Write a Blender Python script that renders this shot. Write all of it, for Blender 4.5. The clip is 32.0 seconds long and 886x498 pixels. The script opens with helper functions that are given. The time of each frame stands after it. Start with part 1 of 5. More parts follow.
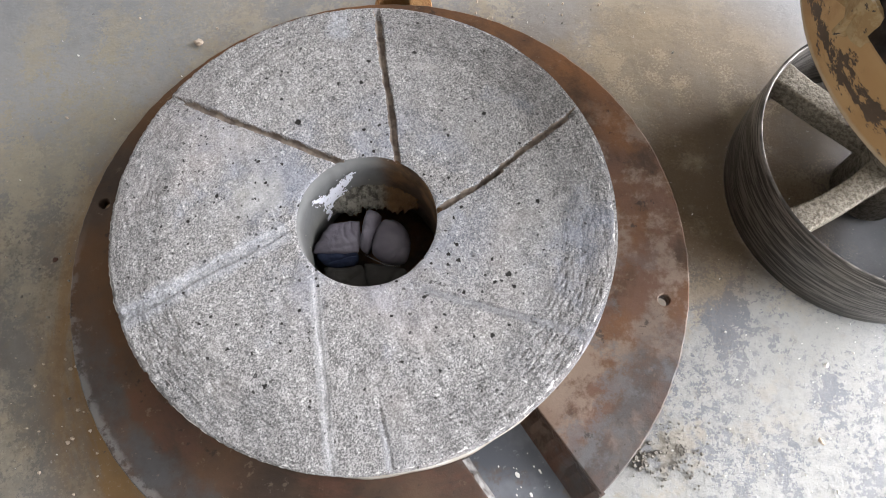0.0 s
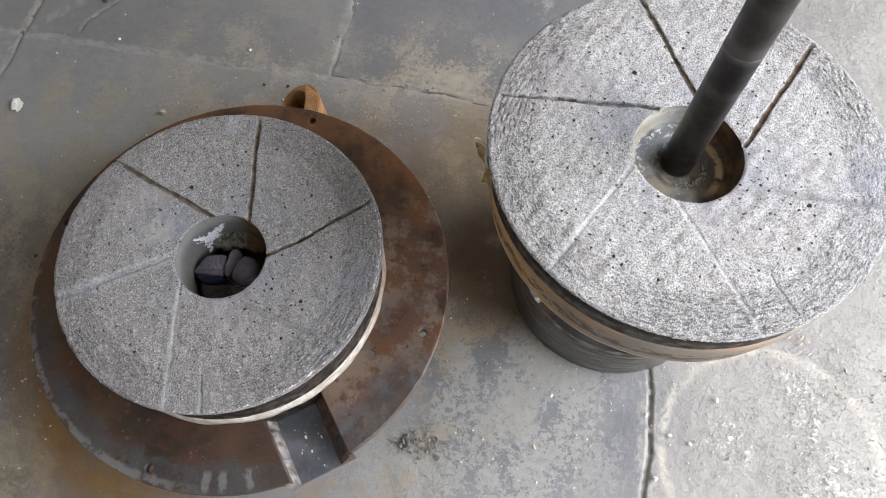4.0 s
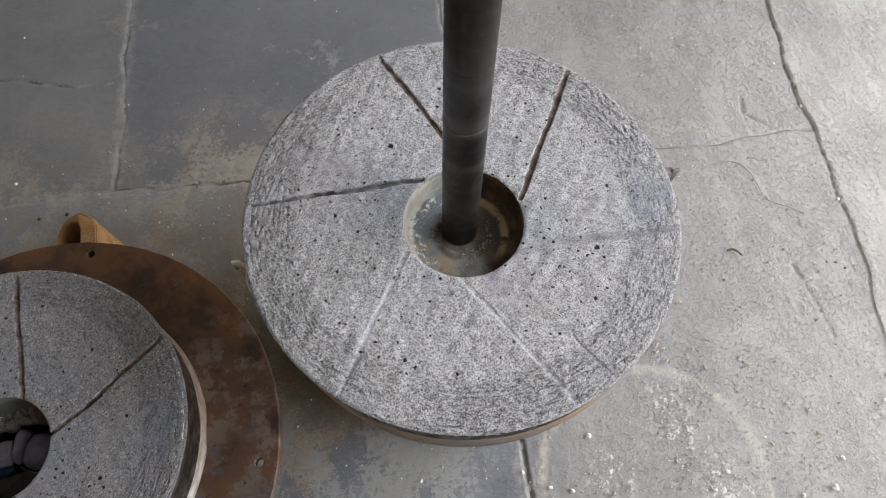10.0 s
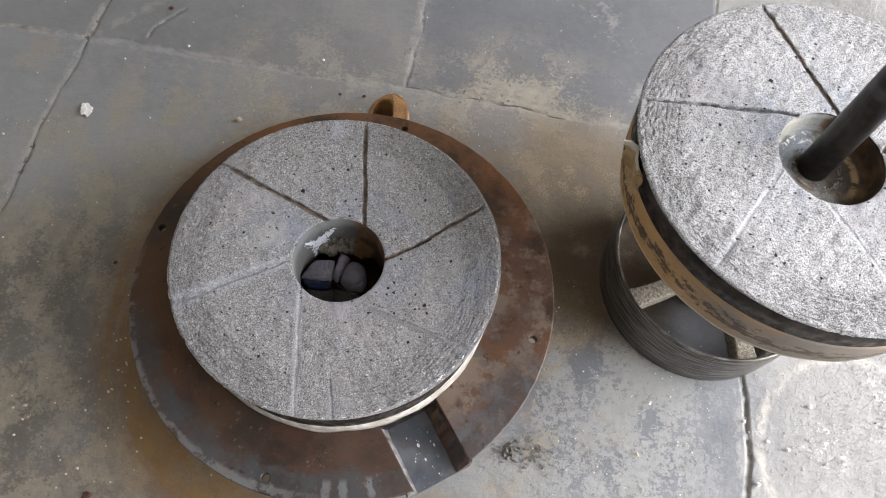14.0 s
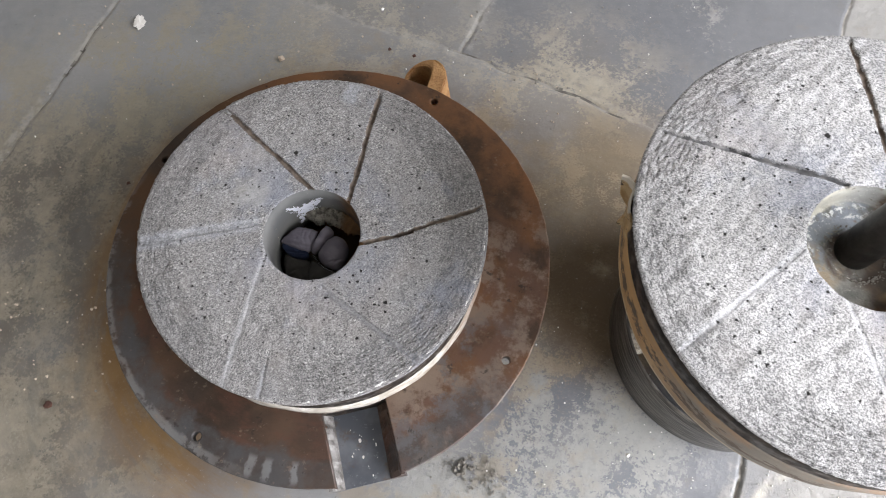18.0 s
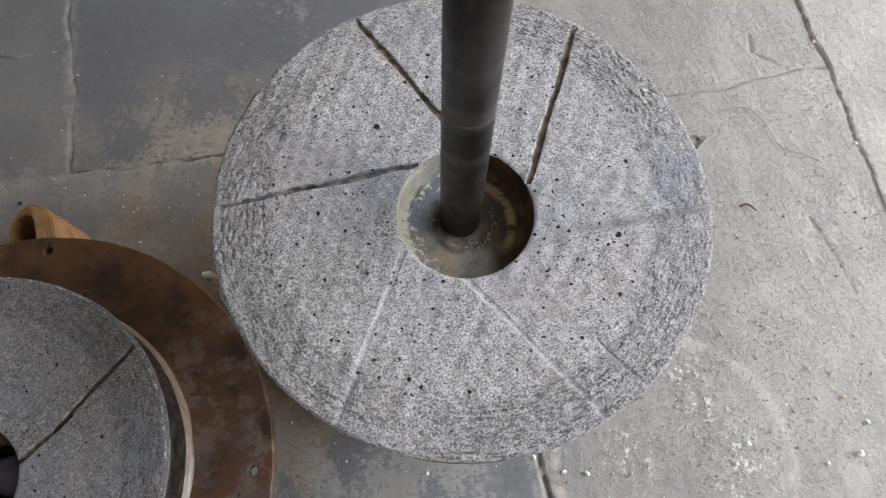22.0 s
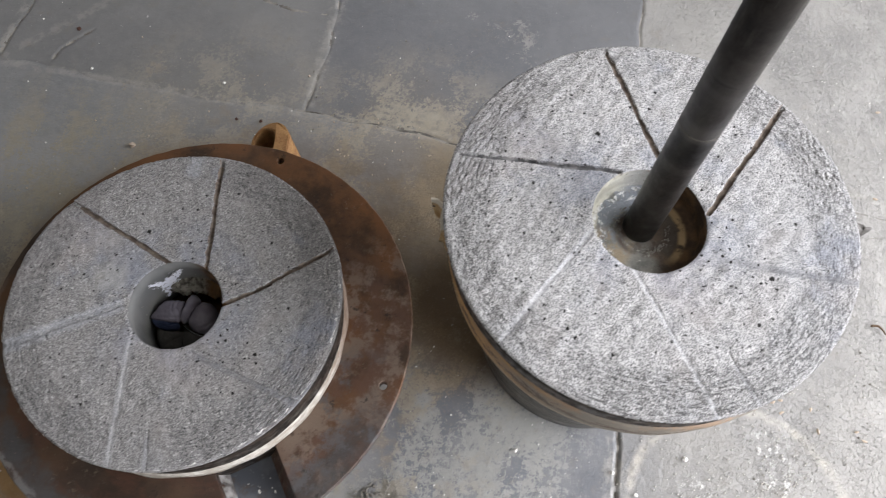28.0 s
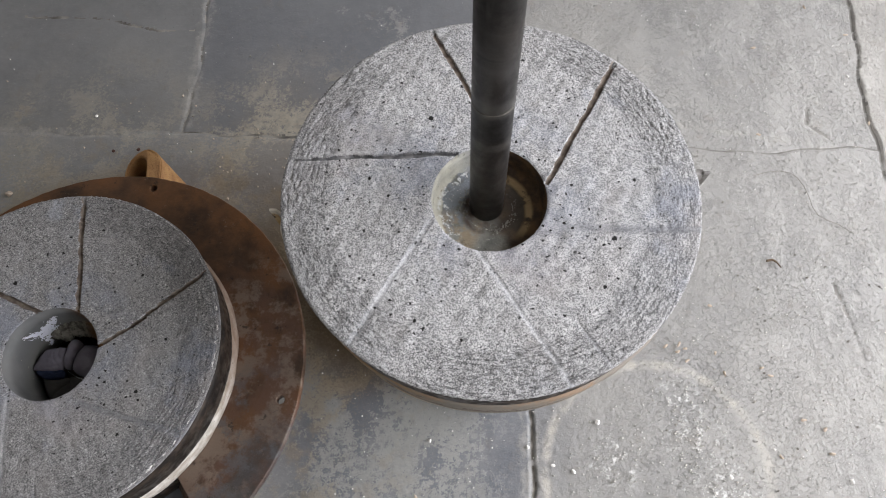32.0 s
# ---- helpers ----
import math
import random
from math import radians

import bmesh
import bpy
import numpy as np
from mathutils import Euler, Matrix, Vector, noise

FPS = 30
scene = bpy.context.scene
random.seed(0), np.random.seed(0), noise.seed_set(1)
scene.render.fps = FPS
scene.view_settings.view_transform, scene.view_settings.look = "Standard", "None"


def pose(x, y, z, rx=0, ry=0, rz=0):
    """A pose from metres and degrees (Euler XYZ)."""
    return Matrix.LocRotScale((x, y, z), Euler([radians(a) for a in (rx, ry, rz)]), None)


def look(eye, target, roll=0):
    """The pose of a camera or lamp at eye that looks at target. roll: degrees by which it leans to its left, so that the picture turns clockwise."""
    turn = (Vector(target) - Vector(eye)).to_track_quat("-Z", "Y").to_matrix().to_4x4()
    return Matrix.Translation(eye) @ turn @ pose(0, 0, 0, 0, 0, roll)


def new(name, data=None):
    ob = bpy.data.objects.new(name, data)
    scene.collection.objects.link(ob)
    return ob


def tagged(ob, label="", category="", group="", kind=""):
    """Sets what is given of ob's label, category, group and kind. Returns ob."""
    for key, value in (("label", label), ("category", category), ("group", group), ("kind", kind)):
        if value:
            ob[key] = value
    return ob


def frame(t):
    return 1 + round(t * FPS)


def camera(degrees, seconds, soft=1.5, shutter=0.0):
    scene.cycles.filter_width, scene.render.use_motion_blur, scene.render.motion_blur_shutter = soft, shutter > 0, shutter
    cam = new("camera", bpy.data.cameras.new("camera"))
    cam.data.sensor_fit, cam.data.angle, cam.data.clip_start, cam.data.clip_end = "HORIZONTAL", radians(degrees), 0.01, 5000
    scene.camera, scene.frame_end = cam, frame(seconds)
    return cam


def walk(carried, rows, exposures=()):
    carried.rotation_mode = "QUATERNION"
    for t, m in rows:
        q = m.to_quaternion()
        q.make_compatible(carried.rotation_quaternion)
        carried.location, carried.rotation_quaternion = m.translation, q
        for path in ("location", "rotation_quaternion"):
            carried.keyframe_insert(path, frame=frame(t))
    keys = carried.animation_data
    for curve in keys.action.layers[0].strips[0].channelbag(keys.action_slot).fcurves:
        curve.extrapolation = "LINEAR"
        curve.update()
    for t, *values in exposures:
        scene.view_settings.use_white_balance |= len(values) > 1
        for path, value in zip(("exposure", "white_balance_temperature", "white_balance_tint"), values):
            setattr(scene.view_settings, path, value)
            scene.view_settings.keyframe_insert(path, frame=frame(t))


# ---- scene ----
cam = camera(65.0, 32.0, soft=0.95, shutter=0.5)
PATH = [
    (0, (0.062, -0.29, 0.867), (0.1, 0.426, -1.0), -1.8),
    (0.5, (0.059, -0.289, 0.874), (0.105, 0.409, -0.999), -0.8),
    (1, (0.067, -0.305, 0.896), (0.15, 0.403, -0.973), 3.2),
    (1.5, (0.097, -0.315, 0.918), (0.095, 0.434, -0.937), -2.4),
    (2, (0.229, -0.297, 0.972), (0.255, 0.446, -0.885), -4.1),
    (2.5, (0.316, -0.347, 1.134), (0.324, 0.391, -0.725), 2.0),
    (4.5, (0.401, -0.416, 1.227), (0.354, 0.429, -0.585), -0.7),
    (5, (0.467, -0.37, 1.233), (0.584, 0.526, -0.551), 3.1),
    (5.5, (0.51, -0.346, 1.24), (0.722, 0.576, -0.522), 3.8),
    (6, (0.531, -0.327, 1.228), (0.752, 0.588, -0.536), 2.0),
    (6.5, (0.543, -0.308, 1.207), (0.78, 0.563, -0.578), 2.6),
    (7, (0.555, -0.303, 1.205), (0.78, 0.551, -0.589), 0.8),
    (7.5, (0.548, -0.303, 1.205), (0.797, 0.553, -0.586), 2.1),
    (8, (0.543, -0.307, 1.202), (0.794, 0.543, -0.591), 2.4),
    (8.5, (0.54, -0.31, 1.197), (0.788, 0.527, -0.602), 2.1),
    (9, (0.542, -0.31, 1.194), (0.787, 0.516, -0.611), 1.9),
    (9.5, (0.54, -0.302, 1.189), (0.771, 0.522, -0.619), 1.4),
    (10, (0.537, -0.295, 1.186), (0.75, 0.526, -0.625), 0.8),
    (10.5, (0.491, -0.314, 1.181), (0.64, 0.491, -0.643), 1.8),
    (11, (0.409, -0.354, 1.187), (0.499, 0.461, -0.637), 4.1),
    (11.5, (0.296, -0.389, 1.193), (0.297, 0.403, -0.644), 3.1),
    (12, (0.185, -0.411, 1.201), (0.237, 0.377, -0.636), 5.6),
    (12.5, (0.115, -0.435, 1.19), (0.233, 0.36, -0.641), 6.4),
    (13, (0.106, -0.446, 1.191), (0.196, 0.413, -0.613), 5.1),
    (13.5, (0.125, -0.455, 1.204), (0.201, 0.418, -0.594), 6.7),
    (14, (0.122, -0.455, 1.203), (0.194, 0.419, -0.594), 6.8),
    (14.5, (0.11, -0.455, 1.2), (0.146, 0.421, -0.597), 5.1),
    (16.5, (0.205, -0.359, 1.161), (0.084, 0.311, -0.719), -0.9),
    (17, (0.256, -0.322, 1.157), (0.065, 0.343, -0.72), -0.3),
    (17.5, (0.275, -0.324, 1.16), (0.043, 0.35, -0.708), -1.1),
    (18, (0.301, -0.315, 1.156), (0.076, 0.362, -0.712), -2.5),
    (18.5, (0.324, -0.306, 1.159), (0.132, 0.379, -0.711), -3.0),
    (19, (0.372, -0.286, 1.166), (0.254, 0.411, -0.705), -3.1),
    (19.5, (0.424, -0.269, 1.163), (0.385, 0.435, -0.709), -2.8),
    (20, (0.465, -0.261, 1.161), (0.533, 0.456, -0.705), 0.6),
    (20.5, (0.522, -0.245, 1.148), (0.721, 0.459, -0.714), 3.6),
    (21, (0.545, -0.238, 1.157), (0.75, 0.486, -0.696), 0.6),
    (21.5, (0.55, -0.207, 1.127), (0.798, 0.467, -0.74), 2.5),
    (22, (0.545, -0.196, 1.12), (0.76, 0.449, -0.761), 1.4),
    (22.5, (0.518, -0.215, 1.139), (0.668, 0.448, -0.742), 1.0),
    (23, (0.48, -0.272, 1.193), (0.537, 0.467, -0.665), 1.1),
    (23.5, (0.448, -0.323, 1.207), (0.414, 0.415, -0.651), -0.2),
    (24, (0.437, -0.335, 1.215), (0.35, 0.418, -0.636), -2.9),
    (24.5, (0.433, -0.337, 1.216), (0.343, 0.43, -0.629), -2.1),
    (25, (0.439, -0.332, 1.219), (0.332, 0.444, -0.621), -3.7),
    (25.5, (0.453, -0.323, 1.213), (0.4, 0.449, -0.631), -1.1),
    (27.5, (0.452, -0.325, 1.222), (0.42, 0.522, -0.589), 0.6),
    (28, (0.419, -0.34, 1.226), (0.382, 0.485, -0.595), 1.2),
    (28.5, (0.355, -0.374, 1.243), (0.406, 0.439, -0.584), 3.2),
    (29, (0.327, -0.406, 1.245), (0.442, 0.427, -0.57), 2.8),
    (29.5, (0.33, -0.395, 1.246), (0.368, 0.438, -0.572), 2.1),
    (30, (0.395, -0.368, 1.247), (0.231, 0.431, -0.579), -4.5),
    (30.5, (0.485, -0.35, 1.232), (0.338, 0.435, -0.602), -6.4),
    (31, (0.543, -0.333, 1.221), (0.508, 0.462, -0.614), -3.2),
    (31.5, (0.569, -0.329, 1.224), (0.569, 0.46, -0.614), -4.6),
    (32, (0.582, -0.324, 1.22), (0.604, 0.463, -0.618), -3.9),
]
EXPOSURES = [
    (0, 1.18), (1, 1.17), (2, 0.95), (2.5, 0.55), (4.5, 0.32), (6, -0.2), (10, -0.32), (11, -0.05), (12, 0.45), (14.5, 0.58),
    (16.5, 0.72), (18, 0.68), (19, 0.52), (20, 0.14), (21, -0.22), (22, -0.34), (23, -0.16), (24, 0.06), (25, 0.2), (30, 0.24), (31, 0.12), (32, -0.12),
]
walk(cam, [(t, look(eye, target, roll)) for t, eye, target, roll in PATH], EXPOSURES)

# ---- world and light ----
world = bpy.data.worlds.new("sky")
scene.world = world
world.use_nodes = True
wn = world.node_tree
sky = wn.nodes.new("ShaderNodeTexSky")
sky.sky_type, sky.sun_disc = "NISHITA", False
sky.sun_elevation, sky.sun_rotation = radians(48), radians(70)
wn.links.new(sky.outputs[0], wn.nodes["Background"].inputs[0])
wn.nodes["Background"].inputs[1].default_value = 0.12

sun = new("sun", bpy.data.lights.new("sun", "SUN"))
sun.data.energy, sun.data.angle, sun.data.color = 1.2, radians(12), (1, 0.95, 0.88)
sun.matrix_world = look((4, 9, 8), (0, 0, 0))


def window_light(name, eye, target, width, height, power, colour):
    lamp = new(name, bpy.data.lights.new(name, "AREA"))
    lamp.data.shape, lamp.data.size, lamp.data.size_y = "RECTANGLE", width, height
    lamp.data.energy, lamp.data.color = power, colour
    lamp.matrix_world = look(eye, target)
    return lamp


window_light("shutter_daylight", (2.58, -0.55, 1.35), (0, -0.55, 1.0), 3.2, 2.5, 198, (1.0, 0.985, 1.02))


# ---- materials ----
class Nodes:
    """A short way to write a procedural material."""

    def __init__(self, name):
        self.mat = bpy.data.materials.new(name)
        self.mat.use_nodes = True
        self.t = self.mat.node_tree
        self.b = self.t.nodes["Principled BSDF"]
        self.co = self.t.nodes.new("ShaderNodeTexCoord").outputs["Object"]

    def link(self, value, socket):
        if hasattr(value, "is_linked"):
            self.t.links.new(value, socket)
        else:
            socket.default_value = value

    def noise(self, scale, detail=4.0, rough=0.55, warp=0.0, stretch=None):
        n = self.t.nodes.new("ShaderNodeTexNoise")
        n.inputs["Scale"].default_value, n.inputs["Detail"].default_value = scale, detail
        n.inputs["Roughness"].default_value, n.inputs["Distortion"].default_value = rough, warp
        co = self.co
        if stretch:
            m = self.t.nodes.new("ShaderNodeMapping")
            m.inputs["Scale"].default_value = stretch
            self.t.links.new(co, m.inputs[0])
            co = m.outputs[0]
        self.t.links.new(co, n.inputs["Vector"])
        return n.outputs["Fac"]

    def cells(self, scale, what="Distance", smooth=False):
        n = self.t.nodes.new("ShaderNodeTexVoronoi")
        n.inputs["Scale"].default_value = scale
        self.t.links.new(self.co, n.inputs["Vector"])
        return n.outputs[what]

    def ramp(self, value, low, high, a=0.0, b=1.0):
        n = self.t.nodes.new("ShaderNodeMapRange")
        n.interpolation_type = "SMOOTHSTEP"
        for k, v in zip(("From Min", "From Max", "To Min", "To Max"), (low, high, a, b)):
            n.inputs[k].default_value = v
        self.link(value, n.inputs["Value"])
        return n.outputs[0]

    def sums(self, op, a, b=0.0):
        n = self.t.nodes.new("ShaderNodeMath")
        n.operation = op
        self.link(a, n.inputs[0])
        self.link(b, n.inputs[1])
        return n.outputs[0]

    def mix(self, fac, a, b, how="MIX"):
        n = self.t.nodes.new("ShaderNodeMix")
        n.data_type, n.blend_type = "RGBA", how
        self.link(fac, n.inputs[0])
        for value, socket in ((a, n.inputs[6]), (b, n.inputs[7])):
            self.link((*value, 1) if isinstance(value, tuple) and len(value) == 3 else value, socket)
        return n.outputs[2]

    def wobble(self, amount, scale):
        """Bends the coordinates, so that what follows gets uneven edges."""
        v = self.t.nodes.new("ShaderNodeTexNoise")
        v.inputs["Scale"].default_value, v.inputs["Detail"].default_value = scale, 2
        self.t.links.new(self.co, v.inputs["Vector"])
        m = self.t.nodes.new("ShaderNodeVectorMath")
        m.operation = "MULTIPLY_ADD"
        self.t.links.new(v.outputs["Color"], m.inputs[0])
        m.inputs[1].default_value = (amount * 2,) * 3
        self.t.links.new(self.co, m.inputs[2])
        self.co = m.outputs[0]

    def axis(self, which):
        n = self.t.nodes.new("ShaderNodeSeparateXYZ")
        self.t.links.new(self.co, n.inputs[0])
        return n.outputs[which]

    def near(self, x, y, r0, r1):
        """1 within r0 of a plan point, 0 beyond r1."""
        n = self.t.nodes.new("ShaderNodeVectorMath")
        n.operation = "DISTANCE"
        m = self.t.nodes.new("ShaderNodeMapping")
        m.inputs["Scale"].default_value = (1, 1, 0)
        self.t.links.new(self.co, m.inputs[0])
        self.t.links.new(m.outputs[0], n.inputs[0])
        n.inputs[1].default_value = (x, y, 0)
        return self.ramp(n.outputs["Value"], r0, r1, 1, 0)

    def flat(self, cx=0.0, cy=0.0):
        """Plan vector from a centre."""
        m = self.t.nodes.new("ShaderNodeMapping")
        m.inputs["Location"].default_value = (-cx, -cy, 0)
        m.inputs["Scale"].default_value = (1, 1, 0)
        self.t.links.new(self.co, m.inputs[0])
        return m.outputs[0]

    def vec(self, op, a, b=None, scale=None, out="Vector"):
        n = self.t.nodes.new("ShaderNodeVectorMath")
        n.operation = op
        self.link(a, n.inputs[0])
        if b is not None:
            self.link(b, n.inputs[1])
        if scale is not None:
            n.inputs["Scale"].default_value = scale
        return n.outputs[out]

    def radius(self):
        return self.vec("LENGTH", self.flat(), out="Value")

    def sector(self, angle, full, none):
        """1 within full degrees of a bearing round the axis, 0 beyond none degrees."""
        way = (math.cos(radians(angle)), math.sin(radians(angle)), 0)
        d = self.vec("DOT_PRODUCT", self.vec("NORMALIZE", self.flat()), way, out="Value")
        return self.ramp(d, math.cos(radians(none)), math.cos(radians(full)))

    def round_noise(self, across, along, detail=5.0, rough=0.6, up=0.0):
        """Noise drawn out round the axis: across per metre of radius, along per radian, up per metre of height."""
        ring_ = self.vec("SCALE", self.vec("NORMALIZE", self.flat()), scale=along)
        c = self.t.nodes.new("ShaderNodeCombineXYZ")
        self.link(self.sums("ADD", self.sums("MULTIPLY", self.radius(), across), self.sums("MULTIPLY", self.axis(2), up)), c.inputs[2])
        n = self.t.nodes.new("ShaderNodeTexNoise")
        n.inputs["Scale"].default_value, n.inputs["Detail"].default_value = 1.0, detail
        n.inputs["Roughness"].default_value = rough
        self.t.links.new(self.vec("ADD", ring_, c.outputs[0]), n.inputs["Vector"])
        return n.outputs["Fac"]

    def spots(self, scale, least, grow):
        """Round spots of random size, one to a cell; least: the share of cells left empty."""
        n = self.t.nodes.new("ShaderNodeTexVoronoi")
        n.inputs["Scale"].default_value = scale
        self.t.links.new(self.co, n.inputs["Vector"])
        x = self.t.nodes.new("ShaderNodeSeparateXYZ")
        self.t.links.new(n.outputs["Color"], x.inputs[0])
        size = self.sums("MULTIPLY", self.sums("MAXIMUM", self.sums("SUBTRACT", x.outputs[0], least), 0.0), grow)
        return self.ramp(self.sums("SUBTRACT", n.outputs["Distance"], size), -0.03, 0.01, 1, 0)

    def line(self, p, q, half, ragged=0.6):
        """1 along a plan line from p to q, fading out over its half width with ragged edges."""
        ux, uy = q[0] - p[0], q[1] - p[1]
        ln = math.hypot(ux, uy)
        ux, uy = ux / ln, uy / ln
        d = self.flat(*p)
        along = self.vec("DOT_PRODUCT", d, (ux, uy, 0), out="Value")
        side = self.sums("ABSOLUTE", self.vec("DOT_PRODUCT", d, (-uy, ux, 0), out="Value"))
        side = self.sums("ADD", side, self.sums("MULTIPLY", self.sums("SUBTRACT", self.noise(90, 6, 0.7), 0.5), 2 * half * ragged))
        ends = self.sums("MULTIPLY", self.ramp(along, -0.004, 0.006), self.ramp(along, ln - 0.006, ln + 0.006, 1, 0))
        return self.sums("MULTIPLY", self.ramp(side, half * 0.35, half, 1, 0), ends)

    def torn(self, scale, jag, low, high, stretch=None):
        """Large patches with finely torn edges."""
        f = self.sums("ADD", self.noise(scale, 3, 0.5, 0, stretch), self.sums("MULTIPLY", self.sums("SUBTRACT", self.noise(scale * 16, 6, 0.75), 0.5), jag))
        return self.ramp(f, low, high)

    def all_of(self, *factors):
        out = factors[0]
        for f in factors[1:]:
            out = self.sums("MULTIPLY", out, f)
        return out

    def done(self, colour, rough=0.8, metal=0.0, bumps=(), spec=None):
        self.link((*colour, 1) if isinstance(colour, tuple) and len(colour) == 3 else colour, self.b.inputs["Base Color"])
        self.link(rough, self.b.inputs["Roughness"])
        self.link(metal, self.b.inputs["Metallic"])
        if spec is not None:
            self.b.inputs["Specular IOR Level"].default_value = spec
        last = None
        for height, strength, size in bumps:
            n = self.t.nodes.new("ShaderNodeBump")
            n.inputs["Strength"].default_value, n.inputs["Distance"].default_value = strength, size
            self.t.links.new(height, n.inputs["Height"])
            if last:
                self.t.links.new(last, n.inputs["Normal"])
            last = n.outputs[0]
        if last:
            self.t.links.new(last, self.b.inputs["Normal"])
        return self.mat


def emery(name, dark, light, tint, pores, scored, worn_ways, lines):
    """Cast emery stone: salt-and-pepper grain, pores, cloudy patches, a scored rim, lines of dust and furrow shade."""
    n = Nodes(name)
    plain = n.co
    n.wobble(0.0009, 520)
    grain = n.cells(900, "Color")
    fine = n.noise(1300, 2, 0.7)
    coarse = n.noise(520, 4, 0.72)
    both = n.sums("ADD", n.sums("ADD", n.sums("MULTIPLY", grain, 0.36), n.sums("MULTIPLY", coarse, 0.44)), n.sums("MULTIPLY", fine, 0.20))
    c = n.mix(n.ramp(both, 0.41, 0.59), dark, light)
    c = n.mix(n.ramp(n.cells(640, "Color"), 0.80, 0.88, 0, 0.45), c, (0.78, 0.78, 0.76))
    c = n.mix(n.ramp(n.noise(8, 4), 0.45, 0.7, 0, 0.6), c, n.mix(0.40, c, tint))
    c = n.mix(n.ramp(n.noise(19, 4), 0.5, 0.75, 0, 0.3), c, (0.36, 0.345, 0.33))
    # bluish dust round the eye and in drifts, pinkish grey elsewhere
    blue = n.sums("MAXIMUM", n.all_of(n.near(0, 0, 0.07, 0.16), n.ramp(n.noise(11, 5, 0.6), 0.42, 0.60)), n.ramp(n.noise(6.5, 5, 0.65), 0.55, 0.70))
    c = n.mix(n.sums("MULTIPLY", blue, 0.7), c, n.mix(0.55, c, (0.21, 0.245, 0.33)))
    c = n.mix(n.ramp(n.noise(5, 3), 0.52, 0.7, 0, 0.3), c, (0.36, 0.32, 0.31))
    # worn ring along the rim, chiselled round and round, deepest on a few bearings
    worn = n.sums("ADD", n.radius(), n.sums("MULTIPLY", n.sums("SUBTRACT", n.noise(9, 6, 0.7), 0.5), 0.05))
    rim = n.ramp(worn, 0.194, 0.203)
    ways = 0.22
    for bearing, full, none in worn_ways:
        ways = n.sums("MAXIMUM", n.sector(bearing, full, none), ways)
    rim = n.sums("MULTIPLY", rim, ways)
    score = n.ramp(n.round_noise(430, 18, 6, 0.75), 0.50, 0.60)
    c = n.mix(n.sums("MULTIPLY", rim, 0.30), c, n.mix(0.6, c, (0.13, 0.13, 0.13)))
    c = n.mix(n.all_of(rim, score, scored), c, (0.055, 0.055, 0.055))
    # lines of dust left in worn-out furrows; slate ones also paint their shade
    for p, q, half, colour, much in lines:
        c = n.mix(n.all_of(n.line(p, q, half), n.ramp(n.noise(240, 4, 0.7), 0.30, 0.55, 0.45, 1.0), much), c, colour)
    # pores, in drifts, fewer on the rim; the shade in them painted near-black
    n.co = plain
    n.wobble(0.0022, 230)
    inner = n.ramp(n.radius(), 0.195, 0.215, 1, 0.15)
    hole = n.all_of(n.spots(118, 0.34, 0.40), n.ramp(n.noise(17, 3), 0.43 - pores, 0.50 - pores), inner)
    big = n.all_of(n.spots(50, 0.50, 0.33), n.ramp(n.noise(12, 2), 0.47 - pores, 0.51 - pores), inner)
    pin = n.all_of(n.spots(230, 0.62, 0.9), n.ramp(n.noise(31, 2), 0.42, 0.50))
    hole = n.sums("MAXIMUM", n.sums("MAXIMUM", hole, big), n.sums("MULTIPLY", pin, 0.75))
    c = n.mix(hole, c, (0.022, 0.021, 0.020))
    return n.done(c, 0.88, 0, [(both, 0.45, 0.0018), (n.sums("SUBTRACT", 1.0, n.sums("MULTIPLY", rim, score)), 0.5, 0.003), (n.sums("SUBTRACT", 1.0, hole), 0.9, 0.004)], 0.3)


CHALK, SLATE_DUST_SHADE, BLUE_DUST = (0.52, 0.53, 0.55), (0.20, 0.205, 0.22), (0.42, 0.455, 0.52)
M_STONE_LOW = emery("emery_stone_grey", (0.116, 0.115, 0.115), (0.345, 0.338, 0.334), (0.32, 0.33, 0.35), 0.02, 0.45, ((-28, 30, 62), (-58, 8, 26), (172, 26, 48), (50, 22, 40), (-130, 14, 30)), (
    ((-0.036, -0.249), (-0.048, -0.068), 0.0080, CHALK, 0.36), ((-0.072, -0.013), (-0.235, -0.094), 0.017, BLUE_DUST, 0.26),
    ((0.056, -0.088), (0.212, -0.147), 0.006, SLATE_DUST_SHADE, 0.55), ((0.010, -0.205), (0.016, -0.250), 0.006, SLATE_DUST_SHADE, 0.5),
    ((-0.125, 0.020), (-0.078, 0.030), 0.030, (0.42, 0.415, 0.39), 0.40), ((-0.012, 0.250), (-0.018, 0.212), 0.016, BLUE_DUST, 0.3)))
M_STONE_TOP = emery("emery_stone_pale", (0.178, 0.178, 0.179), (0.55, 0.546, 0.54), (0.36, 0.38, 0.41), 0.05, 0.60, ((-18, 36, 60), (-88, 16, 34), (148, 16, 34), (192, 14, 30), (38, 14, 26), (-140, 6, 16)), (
    ((-0.180, -0.179), (-0.072, -0.032), 0.0066, CHALK, 0.40), ((0.064, -0.249), (-0.027, -0.072), 0.0056, CHALK, 0.32),
    ((0.075, -0.058), (0.252, -0.078), 0.006, SLATE_DUST_SHADE, 0.55), ((0.083, -0.184), (0.111, -0.230), 0.005, SLATE_DUST_SHADE, 0.35),
    ((-0.247, 0.060), (-0.150, 0.066), 0.012, (0.50, 0.50, 0.50), 0.3)))

